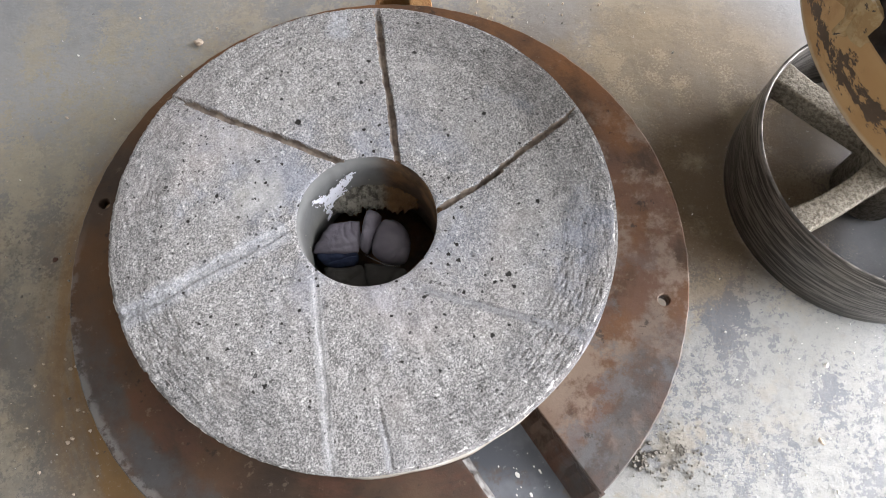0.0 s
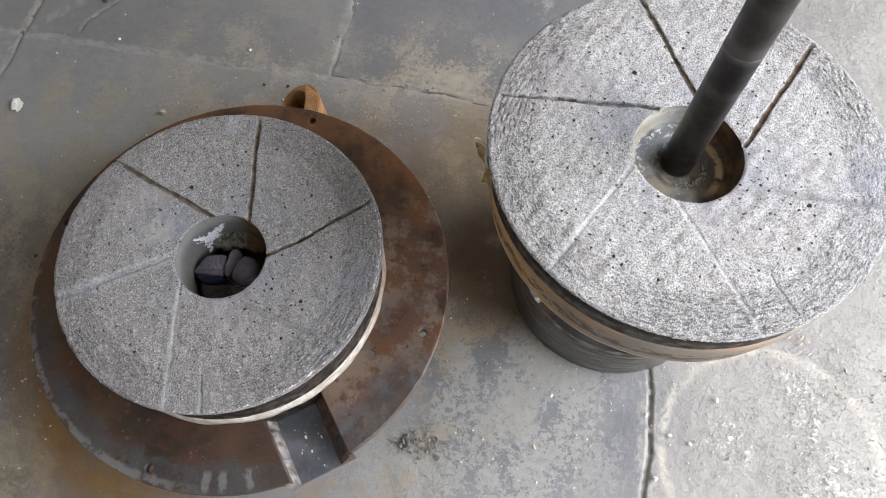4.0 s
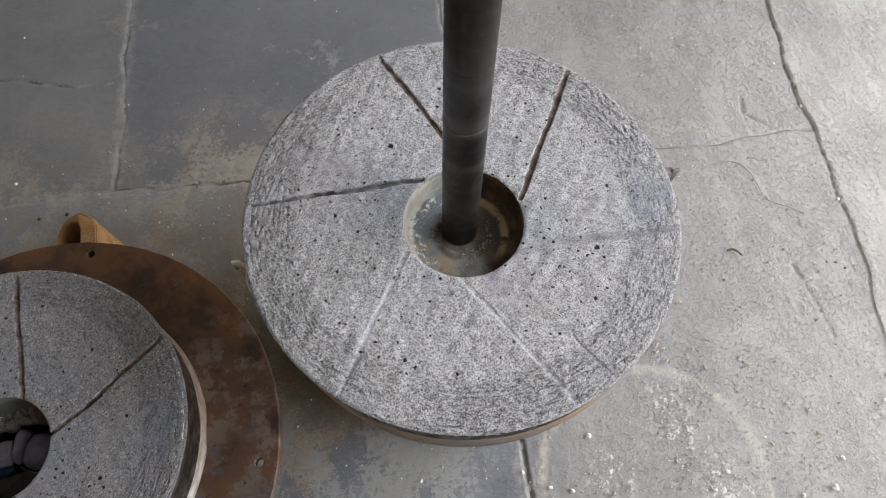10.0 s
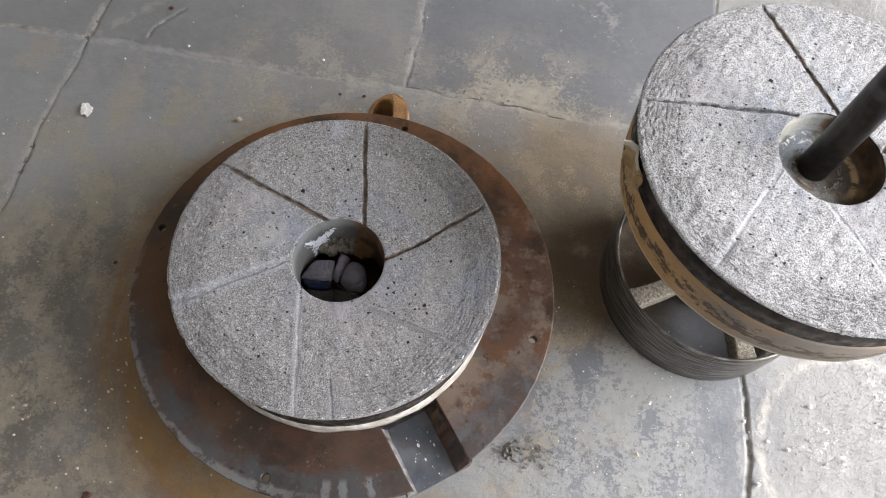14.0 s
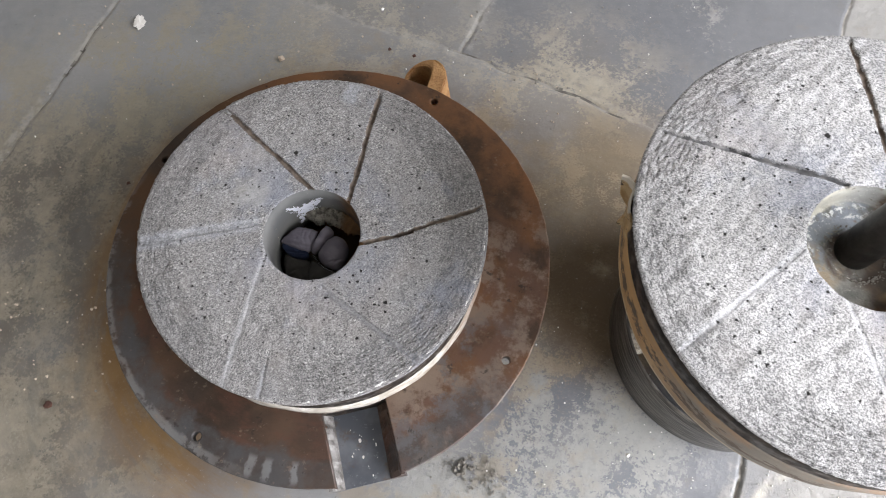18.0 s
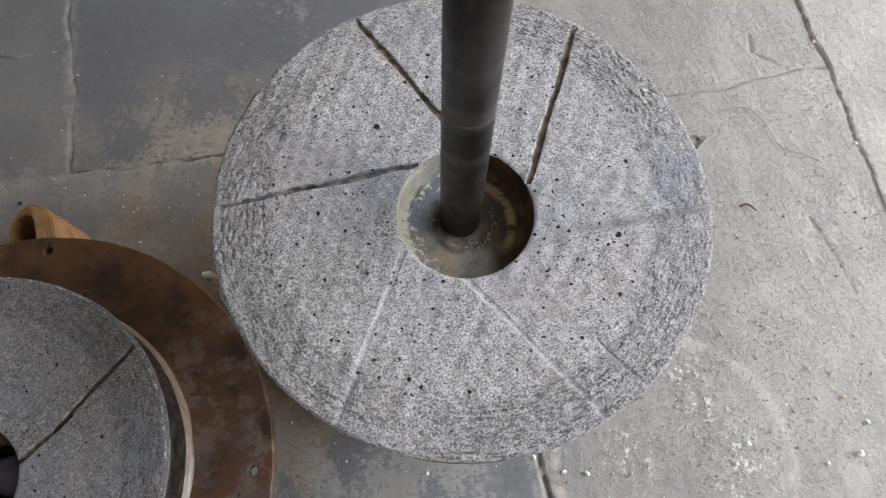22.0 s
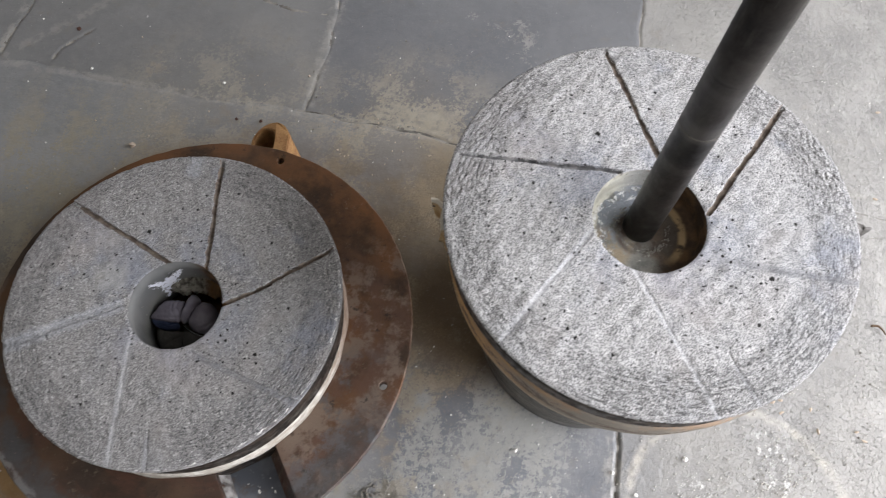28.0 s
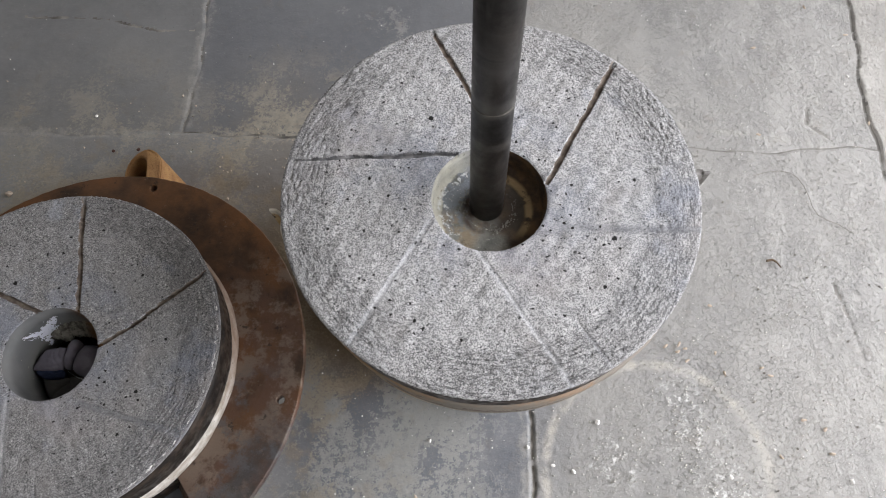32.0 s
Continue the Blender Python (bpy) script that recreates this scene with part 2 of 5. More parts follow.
n = Nodes("groove_dirt")
M_GROOVE = n.done(n.mix(n.ramp(n.noise(90, 4), 0.35, 0.7), (0.092, 0.072, 0.058), (0.222, 0.182, 0.150)), 0.95, 0, [(n.noise(300, 3), 0.6, 0.002)])
n = Nodes("groove_grey")
M_GROOVE_GREY = n.done(n.mix(n.ramp(n.noise(70, 5), 0.35, 0.7), (0.10, 0.10, 0.105), (0.27, 0.265, 0.265)), 0.95, 0, [(n.noise(300, 3), 0.6, 0.002)])
n = Nodes("pale_dust")
M_DUST = n.done(n.mix(n.ramp(n.noise(260, 4, 0.7), 0.36, 0.62), (0.21, 0.22, 0.235), (0.385, 0.40, 0.42)), 0.95, 0, [(n.noise(300, 3), 0.5, 0.0015)])

n = Nodes("chipped_lit_edge")
M_CHIP = n.done(n.mix(n.ramp(n.noise(400, 3, 0.7), 0.4, 0.6), (0.34, 0.34, 0.33), (0.72, 0.71, 0.69)), 0.9, 0, [(n.noise(500, 3), 0.8, 0.002)])

n = Nodes("smooth_cement")
c = n.mix(n.ramp(n.noise(14, 4), 0.35, 0.65), (0.118, 0.122, 0.122), (0.170, 0.172, 0.168))
c = n.mix(n.ramp(n.axis(2), 0.035, 0.075, 0.55, 0), c, (0.16, 0.16, 0.14))
c = n.mix(n.ramp(n.noise(150, 4, 0.7), 0.64, 0.72, 0, 0.4), c, (0.14, 0.13, 0.12))
# rust on the east wall; the shade there is put into its dark brown
rusty = n.ramp(n.sums("ADD", n.axis(0), n.sums("MULTIPLY", n.sums("SUBTRACT", n.noise(20, 5), 0.5), 0.05)), -0.004, 0.040)
c = n.mix(rusty, c, n.mix(n.ramp(n.noise(34, 5), 0.40, 0.68), (0.045, 0.024, 0.011), (0.145, 0.074, 0.028)))
c = n.mix(n.sums("MULTIPLY", n.spots(160, 0.80, 0.9), n.ramp(n.noise(25, 3), 0.45, 0.55)), c, (0.52, 0.46, 0.38))
M_CEMENT = n.done(c, 0.8, 0, [(n.noise(120, 5), 0.25, 0.002)])

n = Nodes("cream_plaster")
c = n.mix(n.ramp(n.noise(40, 5), 0.35, 0.7), (0.36, 0.33, 0.285), (0.60, 0.575, 0.53))
c = n.mix(n.ramp(n.round_noise(20, 5, 6, 0.7, 110), 0.44, 0.66, 0, 0.75), c, (0.25, 0.20, 0.15))
c = n.mix(n.ramp(n.round_noise(20, 34, 4, 0.7, 160), 0.63, 0.70, 0, 0.8), c, (0.10, 0.075, 0.055))
c = n.mix(n.sums("MULTIPLY", n.sector(20, 10, 50), 0.7), c, (0.16, 0.085, 0.045))
M_PLASTER = n.done(c, 0.85, 0, [(n.noise(140, 4), 0.6, 0.003)])

n = Nodes("bore_cement")
# grey-green mortar: lime on the side painted lit, rust and ochre on the shaded
east = n.ramp(n.sums("ADD", n.axis(0), n.sums("MULTIPLY", n.sums("SUBTRACT", n.noise(26, 5), 0.5), 0.05)), 0.002, 0.022)
west = n.sums("SUBTRACT", 1.0, east)
c = n.mix(n.ramp(n.noise(30, 6, 0.65), 0.35, 0.65), (0.125, 0.127, 0.115), (0.235, 0.232, 0.205))
wall_ = n.ramp(n.radius(), 0.064, 0.067)
c = n.mix(n.sums("MULTIPLY", wall_, n.ramp(n.noise(22, 4), 0.35, 0.6, 0.4, 0.95)), c, (0.36, 0.362, 0.345))
deck = n.sums("SUBTRACT", 1.0, wall_)
c = n.mix(n.all_of(west, deck, n.sector(140, 45, 75), n.ramp(n.noise(30, 6, 0.7), 0.38, 0.52), 0.8), c, n.mix(n.noise(40, 5), (0.17, 0.20, 0.245), (0.25, 0.275, 0.31)))
c = n.mix(n.all_of(deck, n.sector(210, 22, 42), n.ramp(n.noise(45, 6, 0.7), 0.40, 0.55), 0.75), c, n.mix(n.noise(70, 5, 0.7), (0.17, 0.115, 0.055), (0.34, 0.28, 0.19)))
c = n.mix(n.all_of(n.ramp(n.sums("ADD", n.radius(), n.sums("MULTIPLY", n.sums("SUBTRACT", n.noise(40, 5), 0.5), 0.02)), 0.0585, 0.0615), n.sector(172, 40, 75), n.ramp(n.noise(30, 5, 0.7), 0.30, 0.50, 0.6, 0.95)), c, n.mix(n.noise(50, 5), (0.46, 0.445, 0.36), (0.60, 0.585, 0.50)))
c = n.mix(n.ramp(n.noise(55, 6, 0.7), 0.60, 0.68, 0, 0.6), c, (0.16, 0.11, 0.06))
smear = n.all_of(n.ramp(n.radius(), 0.043, 0.050), n.ramp(n.radius(), 0.061, 0.066, 1, 0), n.sector(150, 45, 80), n.ramp(n.round_noise(150, 7, 6, 0.72), 0.53, 0.59), 0.9)
c = n.mix(smear, c, (0.70, 0.71, 0.70))
brown = n.mix(n.ramp(n.noise(40, 5), 0.40, 0.68), (0.040, 0.022, 0.011), (0.125, 0.070, 0.028))
c = n.mix(n.all_of(east, n.ramp(n.radius(), 0.040, 0.060, 0.75, 1.0)), c, brown)
crescent = n.all_of(n.ramp(n.radius(), 0.044, 0.049), n.ramp(n.radius(), 0.053, 0.058, 1, 0), n.sector(15, 40, 75), n.ramp(n.noise(45, 6, 0.7), 0.36, 0.50))
c = n.mix(crescent, c, n.mix(n.noise(60, 5), (0.22, 0.14, 0.06), (0.48, 0.35, 0.19)))
c = n.mix(n.all_of(n.near(0, 0, 0.030, 0.037), n.ramp(n.noise(50, 4), 0.3, 0.6)), c, (0.075, 0.055, 0.042))
c = n.mix(n.all_of(west, n.ramp(n.noise(160, 5, 0.75), 0.60, 0.68), 0.7), c, (0.58, 0.56, 0.50))
c = n.mix(n.ramp(n.noise(110, 5, 0.75), 0.60, 0.68, 0, 0.7), c, (0.05, 0.038, 0.028))
M_BORE = n.done(c, 0.75, 0, [(n.noise(45, 8, 0.7), 0.35, 0.006), (n.noise(150, 6, 0.7), 0.6, 0.003)])

n = Nodes("crumbly_mortar")
c = n.mix(n.ramp(n.noise(120, 6, 0.7), 0.38, 0.62), (0.065, 0.060, 0.048), (0.27, 0.255, 0.215))
c = n.mix(n.ramp(n.sums("ADD", n.axis(0), n.sums("MULTIPLY", n.noise(60, 4), 0.02)), 0.012, 0.034), c, n.mix(n.noise(90, 5), (0.05, 0.027, 0.011), (0.19, 0.10, 0.035)))
M_LEDGE = n.done(c, 0.9, 0, [(n.noise(180, 5, 0.7), 1.0, 0.004)])

n = Nodes("blackened_iron_band")
c = n.mix(n.ramp(n.noise(45, 5), 0.4, 0.7), (0.014, 0.011, 0.009), (0.060, 0.044, 0.033))
M_BAND = n.done(c, n.ramp(n.noise(60, 3), 0.3, 0.7, 0.35, 0.75), 0.4, [(n.noise(120, 4), 0.4, 0.0015)])

n = Nodes("rusty_cast_iron")
r_, mid = n.radius(), n.noise(13, 9, 0.7)
outer_ = n.ramp(n.sums("ADD", r_, n.sums("MULTIPLY", n.sums("SUBTRACT", mid, 0.5), 0.09)), 0.300, 0.318)
c = n.mix(n.ramp(n.noise(7, 8, 0.62), 0.36, 0.66), (0.030, 0.020, 0.014), (0.078, 0.047, 0.030))
# smooth orange-brown rust on the far side, dark and oily in drifts
c = n.mix(n.all_of(n.sector(48, 62, 100), n.ramp(n.noise(7, 6, 0.62), 0.30, 0.58)), c, (0.165, 0.075, 0.030))
c = n.mix(n.all_of(n.sector(30, 25, 55), n.ramp(n.noise(9, 7, 0.66), 0.48, 0.62), 0.8), c, (0.045, 0.026, 0.014))
c = n.mix(n.all_of(n.sector(178, 35, 70), n.ramp(n.noise(8, 6, 0.62), 0.40, 0.62), 0.8), c, (0.105, 0.050, 0.018))
# redder towards the other stone, with tan scabs
c = n.mix(n.all_of(n.sector(-22, 34, 60), n.ramp(n.round_noise(22, 3, 7, 0.66), 0.42, 0.58), 0.75), c, (0.135, 0.072, 0.050))
c = n.mix(n.all_of(n.sector(-14, 28, 52), n.ramp(n.noise(13, 9, 0.72), 0.47, 0.58), 0.85), c, (0.235, 0.178, 0.138))
# worn to bluish grey iron on the near side, red-brown along the stone
near_ = n.sums("MAXIMUM", n.sector(-44, 16, 30), n.sector(-118, 34, 62))
c = n.mix(n.all_of(near_, outer_, n.ramp(n.noise(22, 8, 0.7), 0.34, 0.60, 0.25, 0.8)), c, n.mix(n.noise(40, 7, 0.7), (0.042, 0.044, 0.047), (0.092, 0.095, 0.100)))
c = n.mix(n.all_of(n.sector(-40, 20, 40), n.ramp(n.noise(11, 8, 0.7), 0.54, 0.62), 0.7), c, (0.125, 0.128, 0.132))
c = n.mix(n.all_of(n.sector(-108, 44, 70), n.sums("SUBTRACT", 1.0, outer_), n.ramp(n.round_noise(26, 3.4, 8, 0.68), 0.46, 0.62), 0.55), c, (0.098, 0.043, 0.027))
for deg in (-89.5, -85.2, -78.2):
    w = (math.cos(radians(deg)), math.sin(radians(deg)))
    c = n.mix(n.all_of(n.line((0.318 * w[0], 0.318 * w[1]), (0.348 * w[0], 0.348 * w[1]), 0.0075, 1.2), 0.42), c, (0.30, 0.31, 0.315))
edge = n.all_of(n.sector(-140, 32, 55), n.ramp(n.sums("ADD", r_, n.sums("MULTIPLY", n.noise(70, 5, 0.7), 0.012)), 0.341, 0.347), n.ramp(n.noise(50, 5, 0.7), 0.40, 0.52))
c = n.mix(n.sums("MULTIPLY", edge, 0.28), c, (0.36, 0.36, 0.35))
c = n.mix(n.ramp(n.noise(70, 7, 0.75), 0.60, 0.66, 0, 0.35), c, (0.22, 0.17, 0.13))
c = n.mix(n.ramp(n.noise(40, 6, 0.7), 0.61, 0.67, 0, 0.7), c, (0.018, 0.013, 0.010))
c = n.mix(n.ramp(n.noise(5, 7, 0.65), 0.35, 0.65, 0.05, 0.28), c, (0.052, 0.045, 0.040))
M_RUST = n.done(c, n.ramp(n.noise(16, 6, 0.7), 0.35, 0.65, 0.36, 0.62), 0.1, [(n.noise(30, 8, 0.7), 0.25, 0.004), (n.noise(85, 8, 0.7), 0.35, 0.002)], 0.25)

n = Nodes("worn_steel_trough")
c = n.mix(n.ramp(n.noise(14, 5), 0.4, 0.7), (0.075, 0.082, 0.096), (0.17, 0.18, 0.20))
c = n.mix(n.ramp(n.noise(15, 8, 0.7), 0.52, 0.62, 0, 0.7), c, (0.10, 0.07, 0.045))
c = n.mix(n.ramp(n.noise(70, 7, 0.75), 0.57, 0.66, 0, 0.45), c, (0.30, 0.31, 0.32))
M_TROUGH = n.done(c, 0.5, 0.3, [(n.noise(150, 4), 0.3, 0.001)])

n = Nodes("dusty_iron")
M_DUSTY = n.done(n.mix(n.ramp(n.noise(35, 7, 0.7), 0.36, 0.62), (0.085, 0.078, 0.07), (0.27, 0.26, 0.25)), 0.9, 0, [(n.noise(90, 5), 0.4, 0.002)])
n = Nodes("ochre_paint_chipped")
c = n.mix(n.ramp(n.noise(12, 4), 0.35, 0.7), (0.40, 0.235, 0.095), (0.52, 0.335, 0.155))
grey = n.mix(n.noise(30, 5), (0.13, 0.115, 0.095), (0.27, 0.235, 0.19))
away = n.ramp(n.sums("ADD", n.sums("ADD", n.axis(0), n.sums("MULTIPLY", n.axis(1), -0.35)), n.sums("MULTIPLY", n.noise(9, 6, 0.65, 0, (0.5, 0.5, 3.0)), 0.4)), 0.02, 0.20)
c = n.mix(away, c, grey)
# flaked along the middle of the plate, whole above and at the foot
up_ = n.sums("ADD", n.axis(2), n.sums("MULTIPLY", n.sums("SUBTRACT", n.noise(14, 4), 0.5), 0.05))
mid_ = n.sums("MULTIPLY", n.ramp(up_, 0.155, 0.172), n.ramp(up_, 0.180, 0.210, 1, 0))
chip = n.ramp(n.sums("ADD", n.round_noise(12, 13, 9, 0.72, 95), n.sums("MULTIPLY", mid_, 0.17)), 0.63, 0.67)
c = n.mix(n.ramp(n.noise(15, 6, 0.7), 0.52, 0.64, 0, 0.4), c, (0.30, 0.15, 0.055))
c = n.mix(chip, c, n.mix(n.noise(70, 5, 0.7), (0.050, 0.034, 0.022), (0.125, 0.082, 0.050)))
c = n.mix(n.ramp(n.sums("ADD", n.axis(2), n.sums("MULTIPLY", n.noise(60, 4), 0.004)), 0.151, 0.156, 0.75, 0), c, (0.56, 0.46, 0.31))
M_OCHRE = n.done(c, 0.62, 0, [(n.sums("SUBTRACT", 1.0, chip), 0.5, 0.002), (n.noise(170, 3), 0.25, 0.001)])
n = Nodes("ochre_paint")
c = n.mix(n.ramp(n.noise(30, 5), 0.35, 0.7), (0.29, 0.145, 0.055), (0.44, 0.25, 0.10))
c = n.mix(n.ramp(n.noise(340, 3, 0.6), 0.55, 0.68, 0, 0.5), c, (0.16, 0.08, 0.03))
M_OCHRE_PLAIN = n.done(c, 0.8, 0, [(n.noise(320, 4, 0.6), 1.0, 0.0025)])

n = Nodes("dusty_ochre_casting")
c = n.mix(n.ramp(n.noise(28, 7, 0.7), 0.40, 0.60), (0.33, 0.20, 0.09), (0.37, 0.31, 0.23))
c = n.mix(n.ramp(n.noise(40, 6, 0.7), 0.58, 0.64), c, (0.05, 0.035, 0.025))
M_LUG = n.done(c, 0.7, 0, [(n.noise(120, 4), 0.4, 0.0015)])
n = Nodes("chipped_ochre_fin")
c = n.mix(n.ramp(n.noise(60, 6, 0.7), 0.40, 0.60), (0.30, 0.19, 0.08), (0.40, 0.29, 0.15))
c = n.mix(n.ramp(n.noise(75, 5, 0.7), 0.60, 0.65), c, (0.05, 0.035, 0.025))
tip = n.ramp(n.sums("ADD", n.axis(2), n.sums("MULTIPLY", n.noise(90, 4, 0.7), 0.016)), 0.2545, 0.2575)
c = n.mix(tip, c, (0.52, 0.48, 0.40))
M_FIN = n.done(c, 0.75, 0, [(n.noise(160, 4), 0.5, 0.0015)])
n = Nodes("oily_shaft_steel")
c = n.mix(n.ramp(n.noise(9, 8, 0.7, 0.3, (1.8, 1.8, 1.2)), 0.38, 0.64), (0.006, 0.005, 0.0042), (0.038, 0.033, 0.029))
c = n.mix(n.ramp(n.noise(26, 7, 0.72, 0, (1.2, 1.2, 0.5)), 0.54, 0.62, 0, 0.75), c, (0.012, 0.008, 0.006))
c = n.mix(n.ramp(n.noise(13, 6, 0.7, 0, (2.5, 2.5, 0.4)), 0.56, 0.68, 0, 0.4), c, (0.10, 0.092, 0.084))
c = n.mix(n.ramp(n.noise(60, 3, 0.6, 0, (1, 1, 0.15)), 0.58, 0.75, 0, 0.5), c, (0.11, 0.10, 0.09))
c = n.mix(n.ramp(n.noise(55, 3), 0.72, 0.76, 0, 0.8), c, (0.28, 0.26, 0.24))
c = n.mix(n.ramp(n.noise(16, 4, 0.6, 0, (0.15, 0.15, 1.0)), 0.52, 0.64, 0, 0.4), c, (0.070, 0.066, 0.062))
c = n.mix(n.ramp(n.noise(34, 3, 0.6, 0, (0.10, 0.10, 1.0)), 0.60, 0.68, 0, 0.8), c, (0.010, 0.008, 0.007))
# rubbed grey round the scribed ring, worn dark just under it
c = n.mix(n.all_of(n.ramp(n.axis(2), 0.442, 0.449), n.ramp(n.axis(2), 0.466, 0.478, 1, 0), n.ramp(n.noise(30, 5, 0.7, 0, (1, 1, 0.3)), 0.30, 0.55, 0.4, 0.9)), c, (0.074, 0.069, 0.063))
c = n.mix(n.all_of(n.ramp(n.axis(2), 0.384, 0.390), n.ramp(n.axis(2), 0.398, 0.404, 1, 0), n.ramp(n.noise(30, 5, 0.7, 0, (1, 1, 0.3)), 0.30, 0.55, 0.2, 0.7)), c, (0.060, 0.055, 0.049))
c = n.mix(n.all_of(n.ramp(n.axis(2), 0.398, 0.414), n.ramp(n.axis(2), 0.444, 0.452, 1, 0), n.ramp(n.noise(30, 5, 0.7, 0, (1, 1, 0.4)), 0.30, 0.50, 0.3, 0.9)), c, (0.007, 0.006, 0.0055))
M_SHAFT = n.done(c, n.ramp(n.noise(14, 6, 0.7), 0.3, 0.7, 0.30, 0.55), 0.45, [(n.noise(90, 3, 0.5, 0, (1, 1, 0.3)), 0.15, 0.001)], 0.28)
n = Nodes("shaft_band_steel")
M_SHAFTBAND = n.done(n.mix(n.ramp(n.noise(40, 4), 0.4, 0.7), (0.07, 0.063, 0.055), (0.18, 0.165, 0.14)), 0.55, 0.5)

n = Nodes("machined_pulley_iron")
line = n.noise(30, 4, 0.6, 0, (0.6, 0.6, 9.0))
c = n.mix(n.ramp(line, 0.40, 0.62), (0.060, 0.056, 0.051), (0.235, 0.22, 0.20))
c = n.mix(n.ramp(n.noise(7, 4), 0.5, 0.7, 0, 0.5), c, (0.19, 0.17, 0.145))
M_PULLEY = n.done(c, 0.43, 0.65, [(line, 0.5, 0.0015)])
n = Nodes("dusty_pulley_casting")
c = n.mix(n.ramp(n.noise(190, 6, 0.75), 0.38, 0.62), (0.125, 0.108, 0.080), (0.32, 0.29, 0.235))
c = n.mix(n.ramp(n.noise(9, 4), 0.55, 0.7, 0, 0.7), c, (0.09, 0.07, 0.05))
M_CASTING = n.done(c, 0.8, 0.1, [(n.noise(220, 5), 0.9, 0.003)])


def floor_slab(name, smooth, worn, cement, grit=1.0):
    """Trodden stone paving: slate grey, with flaked cement, ochre stains and scuffs."""
    n = Nodes(name)
    pale = n.mix(n.noise(45, 6, 0.7), (0.25, 0.245, 0.23), (0.36, 0.355, 0.335))
    c = n.mix(n.ramp(n.noise(2.4, 8, 0.6), 0.34, 0.68), smooth, worn)
    c = n.mix(n.ramp(n.noise(60, 7, 0.75), 0.40, 0.66, 0, 0.45), c, worn)
    # brown floor to the south-west, with the shade there put into its colour
    c = n.mix(n.sums("MULTIPLY", n.near(-0.48, -0.22, 0.24, 0.58), n.ramp(n.noise(3.5, 7, 0.65), 0.30, 0.62, 0.45, 0.95)), c, (0.105, 0.091, 0.070))
    flake = n.torn(6, 0.5, 0.585 - cement, 0.635 - cement)
    c = n.mix(n.sums("MULTIPLY", flake, n.ramp(n.noise(30, 6, 0.7), 0.32, 0.6, 0.2, 0.7)), c, n.mix(n.ramp(n.axis(0), 0.1, 0.5), n.mix(0.55, pale, (0.24, 0.19, 0.12)), pale))
    # soft tan patches of trodden clay
    tan = n.all_of(n.torn(6.5, 0.7, 0.50, 0.55), n.near(-0.50, -0.12, 0.30, 0.62), n.ramp(n.noise(40, 6, 0.7), 0.3, 0.6, 0.35, 0.95))
    c = n.mix(n.sums("MULTIPLY", tan, 0.85), c, n.mix(n.noise(50, 5), (0.19, 0.168, 0.125), (0.30, 0.272, 0.212)))
    smudge = n.all_of(n.torn(12, 1.0, 0.50, 0.545, (1.4, 0.8, 1)), n.sums("MAXIMUM", n.near(-0.40, 0.24, 0.14, 0.42), n.sums("MULTIPLY", n.near(-0.55, -0.10, 0.3, 0.6), 0.6)), n.ramp(n.noise(60, 6, 0.7), 0.32, 0.58, 0.25, 1.0))
    c = n.mix(n.sums("MULTIPLY", smudge, 0.9), c, n.mix(n.noise(40, 5), (0.22, 0.195, 0.145), (0.33, 0.30, 0.235)))
    c = n.mix(n.ramp(n.noise(120, 7, 0.78), 0.50, 0.66, 0, 0.28), c, n.mix(0.6, c, (0.09, 0.088, 0.085)))
    # dark bluish paving between the two stones, with a cement skin torn by feet
    passage = n.near(0.52, -0.13, 0.16, 0.30)
    c = n.mix(n.all_of(passage, n.ramp(n.noise(7, 6, 0.65), 0.30, 0.60, 0.25, 0.85)), c, (0.124, 0.133, 0.150))
    skin = n.all_of(n.torn(8.0, 1.3, 0.468, 0.494, (1.4, 0.8, 1)), n.near(0.40, -0.18, 0.18, 0.35), n.ramp(n.noise(90, 5, 0.7), 0.3, 0.55, 0.5, 1.0))
    c = n.mix(n.sums("MULTIPLY", skin, 0.92), c, n.mix(n.noise(25, 6, 0.7), (0.228, 0.231, 0.218), (0.325, 0.325, 0.306)))
    # shade on the floor inside the pulley, painted as a dark disc
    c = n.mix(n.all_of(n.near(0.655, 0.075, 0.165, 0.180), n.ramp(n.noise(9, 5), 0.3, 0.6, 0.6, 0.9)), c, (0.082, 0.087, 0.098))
    # tan and cream scale beyond the bed stone
    scale_ = n.sums("MAXIMUM", n.near(0.30, 0.40, 0.10, 0.36), n.sums("MULTIPLY", n.near(-0.10, 0.47, 0.05, 0.34), 0.7))
    cream = n.all_of(n.torn(9, 0.9, 0.485, 0.555), scale_, n.ramp(n.noise(70, 6, 0.7), 0.3, 0.6, 0.4, 1.0))
    c = n.mix(n.all_of(scale_, n.ramp(n.noise(5, 5), 0.35, 0.65), 0.4), c, (0.21, 0.185, 0.15))
    c = n.mix(n.sums("MULTIPLY", cream, 0.9), c, n.mix(n.noise(40, 5), (0.28, 0.245, 0.185), (0.42, 0.39, 0.32)))
    ochre = n.ramp(n.noise(8, 11, 0.70), 0.52, 0.60)
    c = n.mix(n.all_of(ochre, n.near(0.0, 0.02, 0.36, 0.66), 0.4), c, n.mix(n.noise(40, 5), (0.22, 0.16, 0.09), (0.34, 0.28, 0.19)))
    # brown oil and rust stains, flaked cement, and painted shade by pulley and housing
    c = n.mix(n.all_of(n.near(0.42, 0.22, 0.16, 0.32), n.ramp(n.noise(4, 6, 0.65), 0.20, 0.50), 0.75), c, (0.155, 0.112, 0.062))
